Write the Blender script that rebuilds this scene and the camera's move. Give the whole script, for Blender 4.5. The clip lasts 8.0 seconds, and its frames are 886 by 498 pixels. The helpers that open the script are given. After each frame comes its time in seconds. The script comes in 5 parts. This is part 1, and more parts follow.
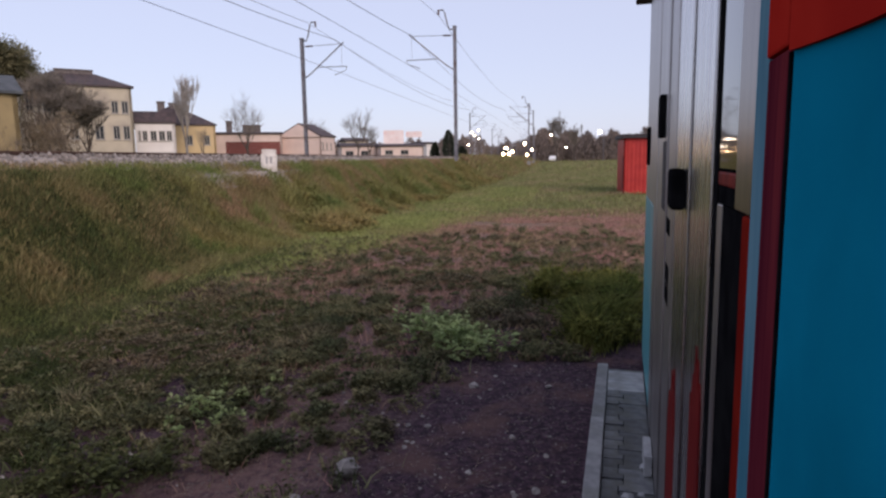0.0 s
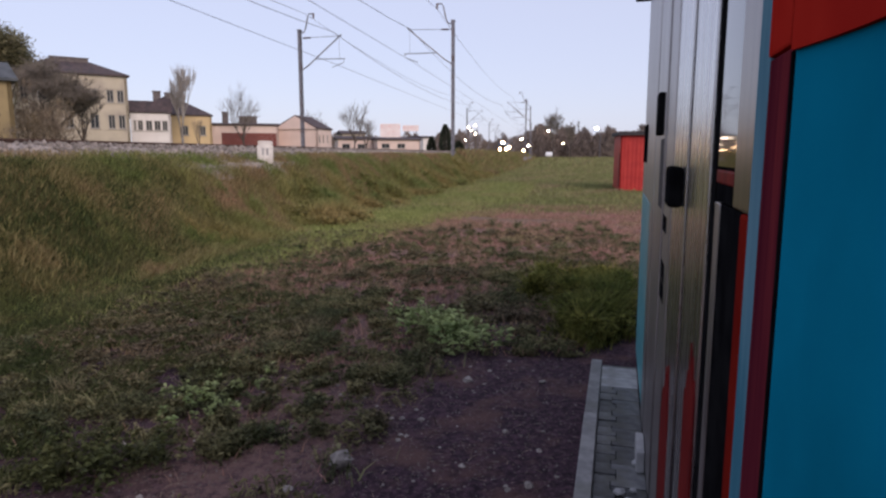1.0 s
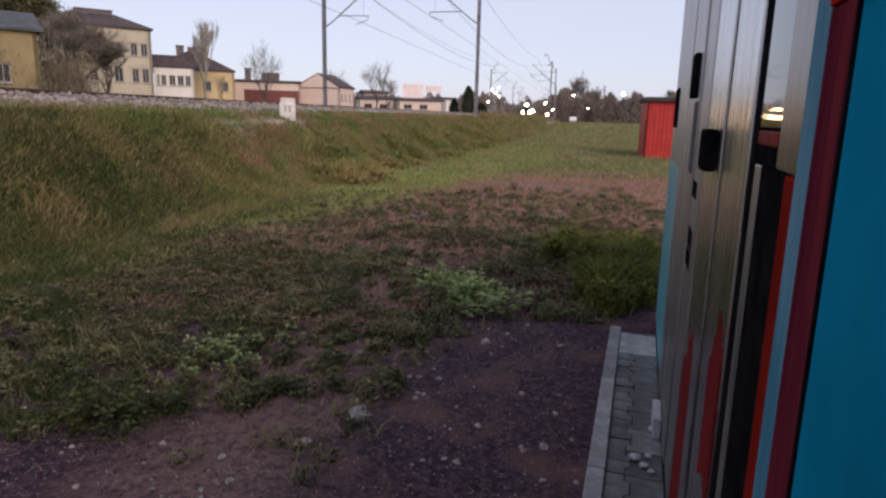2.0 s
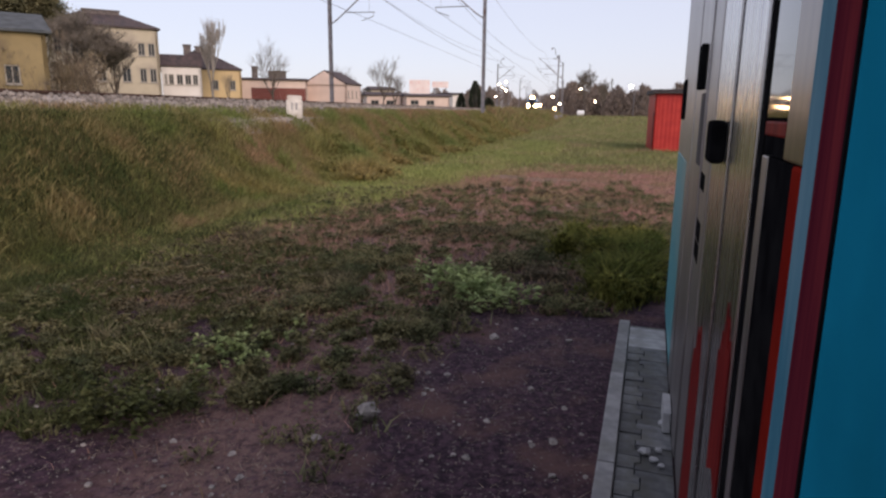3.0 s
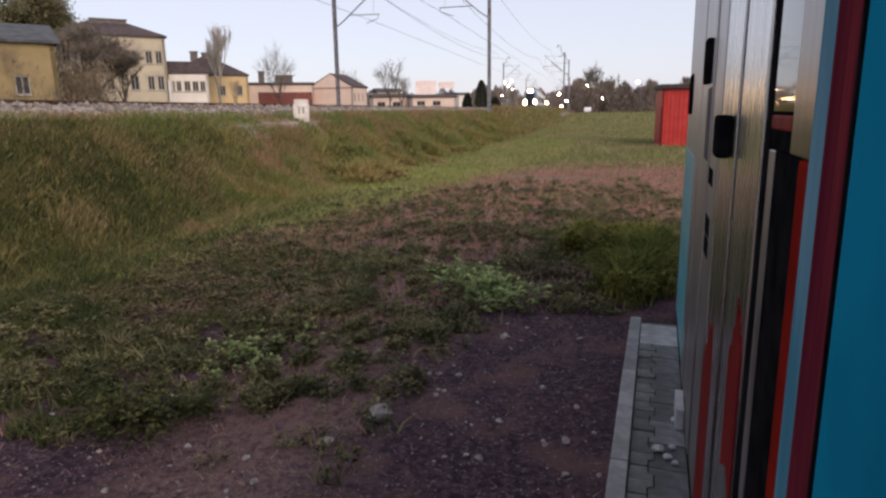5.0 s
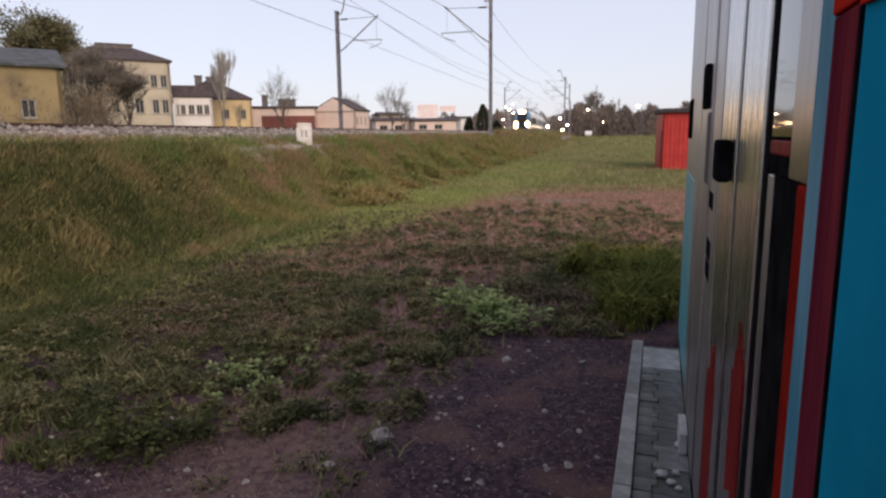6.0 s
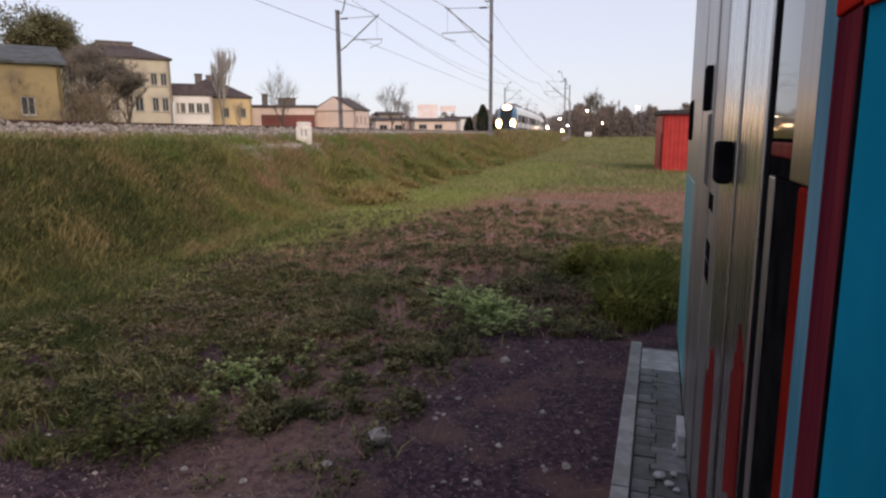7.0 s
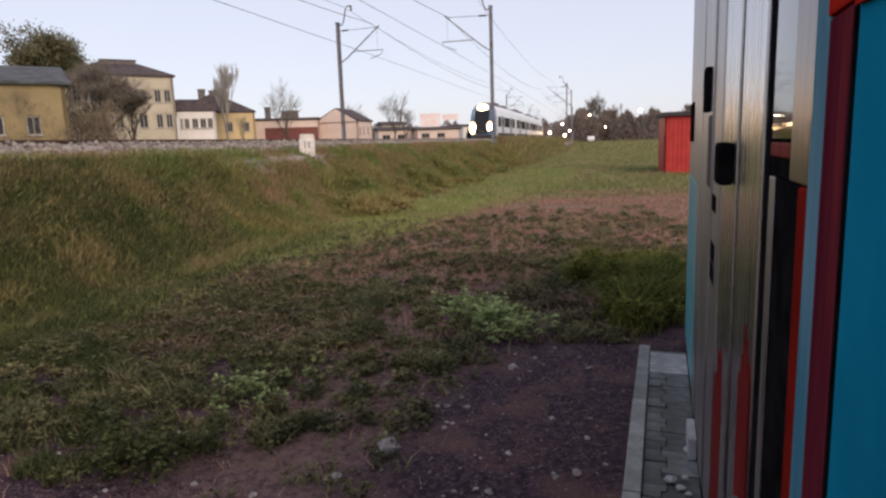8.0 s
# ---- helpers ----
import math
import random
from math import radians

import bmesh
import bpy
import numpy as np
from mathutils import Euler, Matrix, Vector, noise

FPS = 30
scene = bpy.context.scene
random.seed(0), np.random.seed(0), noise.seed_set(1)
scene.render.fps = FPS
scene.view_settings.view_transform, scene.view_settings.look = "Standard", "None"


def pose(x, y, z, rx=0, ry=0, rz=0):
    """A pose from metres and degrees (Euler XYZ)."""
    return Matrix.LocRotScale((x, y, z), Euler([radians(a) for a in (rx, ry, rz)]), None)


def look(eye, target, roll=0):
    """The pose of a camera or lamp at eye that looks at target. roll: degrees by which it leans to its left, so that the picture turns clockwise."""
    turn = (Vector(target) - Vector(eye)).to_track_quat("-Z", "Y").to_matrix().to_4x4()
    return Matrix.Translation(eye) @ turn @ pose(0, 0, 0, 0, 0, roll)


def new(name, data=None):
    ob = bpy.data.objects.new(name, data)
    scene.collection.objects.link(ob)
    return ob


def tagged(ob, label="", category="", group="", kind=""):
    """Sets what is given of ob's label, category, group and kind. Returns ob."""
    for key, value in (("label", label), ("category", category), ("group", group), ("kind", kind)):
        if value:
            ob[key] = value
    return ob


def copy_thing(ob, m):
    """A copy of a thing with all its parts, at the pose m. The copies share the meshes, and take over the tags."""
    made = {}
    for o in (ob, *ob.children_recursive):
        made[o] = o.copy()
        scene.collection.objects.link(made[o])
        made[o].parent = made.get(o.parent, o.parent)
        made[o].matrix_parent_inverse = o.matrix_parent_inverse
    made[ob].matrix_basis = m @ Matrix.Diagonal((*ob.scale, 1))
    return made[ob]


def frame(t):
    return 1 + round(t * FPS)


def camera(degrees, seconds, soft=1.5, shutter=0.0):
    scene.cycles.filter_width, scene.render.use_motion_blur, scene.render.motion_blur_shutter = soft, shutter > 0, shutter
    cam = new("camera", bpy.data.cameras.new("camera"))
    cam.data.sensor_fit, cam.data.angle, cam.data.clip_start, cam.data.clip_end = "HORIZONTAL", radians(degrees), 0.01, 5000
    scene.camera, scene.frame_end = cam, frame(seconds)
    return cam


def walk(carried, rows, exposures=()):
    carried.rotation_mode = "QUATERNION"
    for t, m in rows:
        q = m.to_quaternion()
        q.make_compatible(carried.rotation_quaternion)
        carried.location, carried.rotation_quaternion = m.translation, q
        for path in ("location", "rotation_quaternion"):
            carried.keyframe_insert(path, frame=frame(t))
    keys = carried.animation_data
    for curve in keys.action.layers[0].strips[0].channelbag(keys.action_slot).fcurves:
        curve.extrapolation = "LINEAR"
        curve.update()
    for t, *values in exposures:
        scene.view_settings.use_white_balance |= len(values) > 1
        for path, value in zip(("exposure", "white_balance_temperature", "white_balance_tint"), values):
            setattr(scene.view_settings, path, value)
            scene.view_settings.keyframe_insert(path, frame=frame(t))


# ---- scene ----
cam = camera(69.0, 8.0, soft=2.4, shutter=0.5)
PATH = [
    (0, (-0.041, 0.01, 1.496), (-0.051, 1.991, 1.221), -0.9),
    (0.5, (-0.044, 0.009, 1.497), (-0.028, 1.988, 1.207), -0.5),
    (1, (-0.048, 0.006, 1.495), (-0.043, 1.985, 1.203), 0.0),
    (1.5, (-0.059, 0.009, 1.486), (-0.083, 1.979, 1.141), 1.3),
    (2, (-0.064, 0.025, 1.478), (-0.116, 1.983, 1.073), 1.4),
    (3.5, (-0.051, 0.032, 1.477), (-0.133, 1.986, 1.058), 0.4),
    (4, (-0.049, 0.028, 1.479), (-0.129, 1.984, 1.069), 0.0),
    (4.5, (-0.051, 0.032, 1.479), (-0.153, 1.98, 1.037), -0.7),
    (6, (-0.053, 0.022, 1.482), (-0.165, 1.988, 1.133), -0.7),
    (6.5, (-0.052, 0.026, 1.481), (-0.158, 1.991, 1.124), -0.6),
    (7, (-0.054, 0.026, 1.481), (-0.163, 1.992, 1.132), -0.3),
    (7.5, (-0.052, 0.026, 1.48), (-0.143, 1.995, 1.141), -0.8),
    (8, (-0.0455, 0.026, 1.483), (-0.1725, 1.995, 1.159), -1.9),
]
walk(cam, [(t, look(eye, target, roll)) for t, eye, target, roll in PATH],
     exposures=[(0.0, -0.03, 6350, 19), (1.0, -0.03, 6350, 19), (2.0, 0.0, 6600, 18), (3.5, 0.10, 6850, 17), (8.0, 0.12, 6950, 15)])


# ---- light ----
SUN_AZ = 150.0   # degrees clockwise from +y: the low light lies behind the camera, to the right
SUN_EL = 30.0
world = bpy.data.worlds.new("world")
scene.world = world
world.use_nodes = True
wn = world.node_tree
sky = wn.nodes.new("ShaderNodeTexSky")
sky.sky_type = 'NISHITA'
sky.sun_disc = False
sky.sun_elevation = radians(SUN_EL)
sky.sun_rotation = radians(SUN_AZ)
sky.air_density = 1.0
sky.dust_density = 1.0
sky.ozone_density = 3.0
veil = wn.nodes.new("ShaderNodeMix")   # thin even cloud in front of the clear evening sky
veil.data_type = 'RGBA'
veil.inputs[0].default_value = 0.74
veil.inputs[7].default_value = (4.85, 5.12, 6.0, 1)
wn.links.new(sky.outputs[0], veil.inputs[6])
wn.links.new(veil.outputs[2], wn.nodes["Background"].inputs[0])
wn.nodes["Background"].inputs[1].default_value = 0.15
sun = new("sun", bpy.data.lights.new("sun", 'SUN'))
sun.data.energy = 2.4
sun.data.angle = radians(40)
sun.data.color = (1.0, 0.86, 0.72)
_a, _e = radians(SUN_AZ), radians(SUN_EL)
sun.matrix_world = look((0, 0, 60), Vector((0, 0, 60)) - Vector((math.sin(_a) * math.cos(_e), math.cos(_a) * math.cos(_e), math.sin(_e))))


# ---- materials ----
def shader(name):
    m = bpy.data.materials.new(name)
    m.use_nodes = True
    return m, m.node_tree, m.node_tree.nodes["Principled BSDF"]


def surface(name, c1, c2, scale=8.0, rough=0.6, metal=0.0, bump=0.15, fine=60.0, c3=None, stain=1.2, spread=0.12, stretch=(1, 1, 1), island=0.0, obj=0.0, rough2=None):
    """Two colours mixed by a coarse noise, a third by a broad one, relief by a fine one."""
    m, nt, b = shader(name)
    N, K = nt.nodes, nt.links
    tc = N.new("ShaderNodeTexCoord")
    mp = N.new("ShaderNodeMapping")
    mp.inputs["Scale"].default_value = stretch
    K.new(tc.outputs["Object"], mp.inputs[0])

    def nz(s, d=4):
        n = N.new("ShaderNodeTexNoise")
        n.inputs["Scale"].default_value, n.inputs["Detail"].default_value = s, d
        K.new(mp.outputs[0], n.inputs["Vector"])
        return n
    a = nz(scale)
    r = N.new("ShaderNodeMapRange")
    r.inputs[1].default_value, r.inputs[2].default_value = 0.5 - spread, 0.5 + spread
    K.new(a.outputs[0], r.inputs[0])
    mix = N.new("ShaderNodeMix")
    mix.data_type = 'RGBA'
    mix.inputs[6].default_value, mix.inputs[7].default_value = (*c1, 1), (*c2, 1)
    K.new(r.outputs[0], mix.inputs[0])
    out = mix.outputs[2]
    if c3:
        a3 = nz(stain, 5)
        r3 = N.new("ShaderNodeMapRange")
        r3.inputs[1].default_value, r3.inputs[2].default_value = 0.5, 0.68
        K.new(a3.outputs[0], r3.inputs[0])
        m3 = N.new("ShaderNodeMix")
        m3.data_type = 'RGBA'
        m3.inputs[7].default_value = (*c3, 1)
        K.new(r3.outputs[0], m3.inputs[0])
        K.new(out, m3.inputs[6])
        out = m3.outputs[2]
    for amount, kind, socket in ((island, "ShaderNodeNewGeometry", "Random Per Island"), (obj, "ShaderNodeObjectInfo", "Random")):
        if amount:
            g = N.new(kind)
            rr = N.new("ShaderNodeMapRange")
            rr.inputs[3].default_value, rr.inputs[4].default_value = 1 - amount, 1 + amount
            K.new(g.outputs[socket], rr.inputs[0])
            hv = N.new("ShaderNodeHueSaturation")
            K.new(rr.outputs[0], hv.inputs["Value"])
            K.new(out, hv.inputs["Color"])
            out = hv.outputs[0]
    K.new(out, b.inputs["Base Color"])
    b.inputs["Metallic"].default_value = metal
    b.inputs["Roughness"].default_value = rough
    if rough2 is not None:
        rr = N.new("ShaderNodeMapRange")
        rr.inputs[3].default_value, rr.inputs[4].default_value = rough, rough2
        K.new(a.outputs[0], rr.inputs[0])
        K.new(rr.outputs[0], b.inputs["Roughness"])
    if bump:
        f = nz(fine, 3)
        bp = N.new("ShaderNodeBump")
        bp.inputs["Strength"].default_value = bump
        bp.inputs["Distance"].default_value = 0.3 / fine
        K.new(f.outputs[0], bp.inputs["Height"])
        K.new(bp.outputs[0], b.inputs["Normal"])
    return m


def lamp_material(name, colour, strength):
    m, nt, b = shader(name)
    b.inputs["Base Color"].default_value = (*colour, 1)
    b.inputs["Emission Color"].default_value = (*colour, 1)
    b.inputs["Emission Strength"].default_value = strength
    return m


def foliage(name, c1, c2, scale=0.6, island=0.5, trans=0.4, c3=None):
    m = surface(name, c1, c2, scale, 0.7, bump=0, spread=0.15, island=island, c3=c3, stain=0.5)
    b = m.node_tree.nodes["Principled BSDF"]
    b.inputs["Specular IOR Level"].default_value = 0.2
    nt = m.node_tree
    tr = nt.nodes.new("ShaderNodeBsdfTranslucent")
    mx = nt.nodes.new("ShaderNodeMixShader")
    mx.inputs[0].default_value = trans
    nt.links.new(b.inputs["Base Color"].links[0].from_socket, tr.inputs[0])
    nt.links.new(b.outputs[0], mx.inputs[1])
    nt.links.new(tr.outputs[0], mx.inputs[2])
    nt.links.new(mx.outputs[0], nt.nodes["Material Output"].inputs[0])
    return m


M_TEAL = surface("teal_sheet", (0.0, 0.175, 0.29), (0.0, 0.20, 0.33), 3, 0.42, bump=0.08, fine=220, c3=(0.0, 0.145, 0.24), stain=2.2)
M_TEAL_OLD = surface("weathered_teal_sheet", (0.05, 0.26, 0.31), (0.09, 0.30, 0.34), 6, 0.45, bump=0.1, c3=(0.2, 0.3, 0.3))
M_RED = surface("red_paint", (0.36, 0.018, 0.012), (0.42, 0.025, 0.016), 5, 0.45, bump=0.08, fine=150, c3=(0.28, 0.012, 0.01))
M_MAROON = surface("maroon_paint", (0.085, 0.012, 0.022), (0.12, 0.018, 0.028), 6, 0.32, bump=0.05, fine=90, stretch=(6, 6, 0.4), c3=(0.19, 0.03, 0.035), stain=3)
M_PALEBLUE = surface("pale_blue_paint", (0.05, 0.165, 0.235), (0.075, 0.20, 0.27), 5, 0.35, bump=0.05, stretch=(4, 4, 0.5), c3=(0.2, 0.32, 0.38))
M_ALU = surface("aluminium", (0.38, 0.37, 0.38), (0.54, 0.53, 0.53), 9, 0.20, 1.0, bump=0.02, fine=40, stretch=(5, 5, 0.25), c3=(0.34, 0.32, 0.33), stain=2.5, rough2=0.34)
M_ALU_DULL = surface("weathered_aluminium", (0.27, 0.255, 0.26), (0.44, 0.42, 0.42), 9, 0.32, 1.0, bump=0.06, fine=40, stretch=(5, 5, 0.25), c3=(0.26, 0.22, 0.23), stain=2.5, rough2=0.48)
M_BLACK = surface("black_rubber", (0.006, 0.006, 0.007), (0.012, 0.012, 0.013), 12, 0.6)
M_DARKGLASS, _n, _b = shader("dark_glass")
_b.inputs["Base Color"].default_value = (0.006, 0.006, 0.007, 1)
_b.inputs["Roughness"].default_value = 0.05
M_KERB = surface("kerb_concrete", (0.19, 0.19, 0.195), (0.27, 0.27, 0.27), 14, 0.85, bump=0.4, fine=120, c3=(0.15, 0.15, 0.14), stain=4, obj=0.12)
M_PAVER = surface("paver_concrete", (0.085, 0.088, 0.095), (0.14, 0.145, 0.15), 18, 0.85, bump=0.5, fine=160, c3=(0.09, 0.09, 0.08), stain=7, obj=0.3)
M_SLAB = surface("slab_concrete", (0.25, 0.255, 0.265), (0.34, 0.345, 0.355), 12, 0.85, bump=0.4, fine=120, c3=(0.18, 0.18, 0.17), stain=5, obj=0.1)
M_ROOFING = surface("roofing_felt", (0.02, 0.017, 0.02), (0.04, 0.03, 0.035), 10, 0.8, bump=0.3)
M_REDSHEET = surface("red_corrugated_sheet", (0.34, 0.03, 0.027), (0.42, 0.042, 0.036), 3, 0.5, bump=0.1, c3=(0.33, 0.03, 0.03))
M_BALLAST = surface("ballast_stone", (0.125, 0.108, 0.097), (0.25, 0.215, 0.19), 9, 0.9, bump=0.8, fine=25, c3=(0.21, 0.17, 0.14), stain=0.8, island=0.4)
M_RAIL = surface("rusty_rail", (0.05, 0.025, 0.018), (0.09, 0.045, 0.03), 20, 0.6, 0.4, bump=0.2)
M_SLEEPER = surface("sleeper_concrete", (0.18, 0.17, 0.16), (0.27, 0.26, 0.25), 8, 0.9)
M_GALV = surface("galvanised_steel", (0.15, 0.15, 0.17), (0.23, 0.22, 0.24), 5, 0.5, 0.5, bump=0.1, c3=(0.12, 0.08, 0.07), stain=1.5)
M_WIRE = surface("copper_wire", (0.05, 0.045, 0.05), (0.08, 0.07, 0.07), 5, 0.5, 0.5, bump=0)
M_INSUL = surface("brown_ceramic", (0.05, 0.02, 0.015), (0.08, 0.03, 0.02), 9, 0.25, bump=0)
M_WHITEPOST = surface("whitewashed_concrete", (0.55, 0.51, 0.48), (0.70, 0.66, 0.62), 8, 0.8, bump=0.3, c3=(0.42, 0.37, 0.33), stain=4)
M_STONE = surface("pale_stone", (0.20, 0.175, 0.165), (0.36, 0.32, 0.295), 20, 0.85, bump=0.6, fine=60, obj=0.3)

M_DARKMETAL = surface("dark_metal", (0.13, 0.105, 0.10), (0.19, 0.155, 0.145), 7, 0.28, 1.0, bump=0.05, fine=40, stretch=(5, 5, 0.3), rough2=0.36)
M_REDBRIGHT = surface("orange_red_strip", (0.15, 0.011, 0.008), (0.20, 0.016, 0.010), 6, 0.5, bump=0.05, c3=(0.20, 0.014, 0.010), stain=3)
M_REDDARK = surface("dark_red_paint", (0.12, 0.010, 0.011), (0.19, 0.016, 0.014), 7, 0.5, bump=0.08, stretch=(5, 5, 0.6), c3=(0.11, 0.012, 0.012), stain=4)
for _m, _s in ((M_TEAL, 0.0), (M_RED, 0.0), (M_REDDARK, 0.02), (M_REDBRIGHT, 0.0), (M_BLACK, 0.0), (M_MAROON, 0.0), (M_PALEBLUE, 0.0), (M_REDSHEET, 0.15), (M_KERB, 0.2), (M_PAVER, 0.2), (M_DARKMETAL, 0.2)):
    _m.node_tree.nodes["Principled BSDF"].inputs["Specular IOR Level"].default_value = _s
M_BLACK.node_tree.nodes["Principled BSDF"].inputs["Roughness"].default_value = 1.0
M_TEAL.node_tree.nodes["Principled BSDF"].inputs["Roughness"].default_value = 0.8

# ---- building blocks ----
def mesh_of(name, bm, mat, smooth=False):
    me = bpy.data.meshes.new(name)
    bm.normal_update()
    bm.to_mesh(me)
    bm.free()
    me.materials.append(mat)
    if smooth:
        me.shade_smooth()
    return me


def part(name, bm, mat, parent=None, label="", smooth=False):
    ob = new(name, mesh_of(name, bm, mat, smooth))
    if parent is not None:
        ob.parent = parent
    if label:
        tagged(ob, label)
    return ob


def thing(name, m, label, category, group="", kind=""):
    ob = new(name)
    ob.empty_display_size = 0.2
    ob.matrix_world = m
    return tagged(ob, label, category, group, kind)


def box(bm, x0, x1, y0, y1, z0, z1, m=None, bevel=0.0):
    vs = [bm.verts.new((x, y, z)) for x in (x0, x1) for y in (y0, y1) for z in (z0, z1)]
    fs = [bm.faces.new([vs[i] for i in f]) for f in ((0, 1, 3, 2), (4, 6, 7, 5), (0, 4, 5, 1), (2, 3, 7, 6), (0, 2, 6, 4), (1, 5, 7, 3))]
    if bevel:
        es = list({e for f in fs for e in f.edges})
        r = bmesh.ops.bevel(bm, geom=es, offset=bevel, segments=2, affect='EDGES', profile=0.6)
        vs = list({v for f in r["faces"] for v in f.verts} | {v for v in vs if v.is_valid})
    if m is not None:
        bmesh.ops.transform(bm, matrix=m, verts=vs)
    return bm


def boxes(*rows, bevel=0.0):
    bm = bmesh.new()
    for r in rows:
        box(bm, *r, bevel=bevel)
    return bm


def tube(bm, points, radius, sides=6, taper=None):
    """A round bar along points."""
    rings = []
    n = len(points)
    pts = [Vector(p) for p in points]
    for i, p in enumerate(pts):
        d = (pts[min(i + 1, n - 1)] - pts[max(i - 1, 0)]).normalized()
        u = d.orthogonal().normalized() if abs(d.z) > 0.95 else d.cross(Vector((0, 0, 1))).normalized()
        v = d.cross(u)
        r = radius if taper is None else radius + (taper - radius) * i / (n - 1)
        rings.append([bm.verts.new(p + r * (math.cos(a) * u + math.sin(a) * v)) for a in (2 * math.pi * k / sides for k in range(sides))])
    for a, b in zip(rings, rings[1:]):
        for k in range(sides):
            bm.faces.new((a[k], a[(k + 1) % sides], b[(k + 1) % sides], b[k]))
    bm.faces.new(rings[0][::-1])
    bm.faces.new(rings[-1])
    return bm


def prism(bm, poly, z0, z1, m=None):
    """An upright prism over a polygon (anticlockwise)."""
    lo = [bm.verts.new((x, y, z0)) for x, y in poly]
    hi = [bm.verts.new((x, y, z1)) for x, y in poly]
    n = len(poly)
    bm.faces.new(hi)
    bm.faces.new(lo[::-1])
    for i in range(n):
        bm.faces.new((lo[i], lo[(i + 1) % n], hi[(i + 1) % n], hi[i]))
    if m is not None:
        bmesh.ops.transform(bm, matrix=m, verts=lo + hi)
    return bm


def raw(name, verts, faces, mat, smooth=False):
    me = bpy.data.meshes.new(name)
    me.from_pydata([tuple(v) for v in verts], [], faces)
    me.materials.append(mat)
    if smooth:
        me.shade_smooth()
    return new(name, me)


# ---- the railway's line: heading 10.5 degrees, bending left in the distance ----
def heading(s):
    return radians(10.5 - min(max((s - 85.0) / 26.0, 0.0), 5.4))


_line = [(0.0, 0.0)]
for _i in range(1, 1600):
    _h = heading(_i * 2 - 1)
    _line.append((_line[-1][0] + 2 * math.sin(_h), _line[-1][1] + 2 * math.cos(_h)))


def along(s, lat, z=0.0):
    """A point s metres along the line and lat metres to its right."""
    h = heading(s)
    if s < 0:
        x, y = s * math.sin(h), s * math.cos(h)
    else:
        i = min(int(s / 2), 1598)
        f = s / 2 - i
        x = _line[i][0] + f * (_line[i + 1][0] - _line[i][0])
        y = _line[i][1] + f * (_line[i + 1][1] - _line[i][1])
    return Vector((x + lat * math.cos(h), y - lat * math.sin(h), z))


NEAR_TRACK, FAR_TRACK, RAIL_Z = -9.5, -13.5, 1.74


def smooth(a, b, x):
    t = min(max((x - a) / (b - a), 0.0), 1.0)
    return t * t * (3 - 2 * t)


def height(s, lat):
    """The ground: waste land, the embankment and the lower land behind it."""
    n1 = noise.noise((s * 0.35, lat * 0.35, 0.3))
    n2 = noise.noise((s * 1.6, lat * 1.6, 4.0))
    foot = -5.1 + 0.35 * noise.noise((s * 0.12, 3.1, 0))
    rise = smooth(foot, foot - 2.15, lat)
    bump_ = 0.05 * n1 + 0.02 * n2
    flat = -0.05 * smooth(-1.0, -4.0, lat) + bump_ * smooth(-0.2, -1.2, lat - 0.08 * s) 
    n3 = noise.noise((s * 0.8, lat * 1.1, 7.0))
    z = flat * (1 - rise) + rise * (1.455 + 0.02 * n1 + 0.02 * n2) + rise * (1 - rise) ** 2 * (0.35 * n1 + 0.95 * n3)
    z += 0.5 * smooth(60, 140, s) * (1 - rise)
    z -= smooth(-16.6, -19.0, lat) * 0.9
    return z


# ground sheet
def ground():
    S = [-2000, -900, -400, -200, -100, -60, -40, -25, -15, -10, -6] + [-4 + 0.2 * i for i in range(110)] + [18 + 0.5 * i for i in range(64)] + [50 + 2 * i for i in range(60)] + [175, 190, 210, 240, 280, 340, 420, 560, 800, 1200, 2000, 3000]
    L = [-1500, -800, -400, -200, -100, -60, -40, -28, -22, -19.5, -19, -18, -17, -16.5, -14, -12, -10, -9, -8.2] + [-7.8 + 0.15 * i for i in range(62)] + [1.6, 2.0, 2.6, 3.5, 5, 8, 12, 20, 35, 60, 100, 200, 400, 800, 1500, 3000]
    vs = [along(s, l, height(s, l)) for s in S for l in L]
    w = len(L)
    fs = [(i * w + j, i * w + j + 1, (i + 1) * w + j + 1, (i + 1) * w + j) for i in range(len(S) - 1) for j in range(w - 1)]
    fs = [f[::-1] for f in fs]
    g = raw("ground", vs, fs, M_GROUND, True)
    tagged(g, "uneven waste ground of dark soil, grass and weeds beside a railway bank", "ground", kind="structure")
    return g

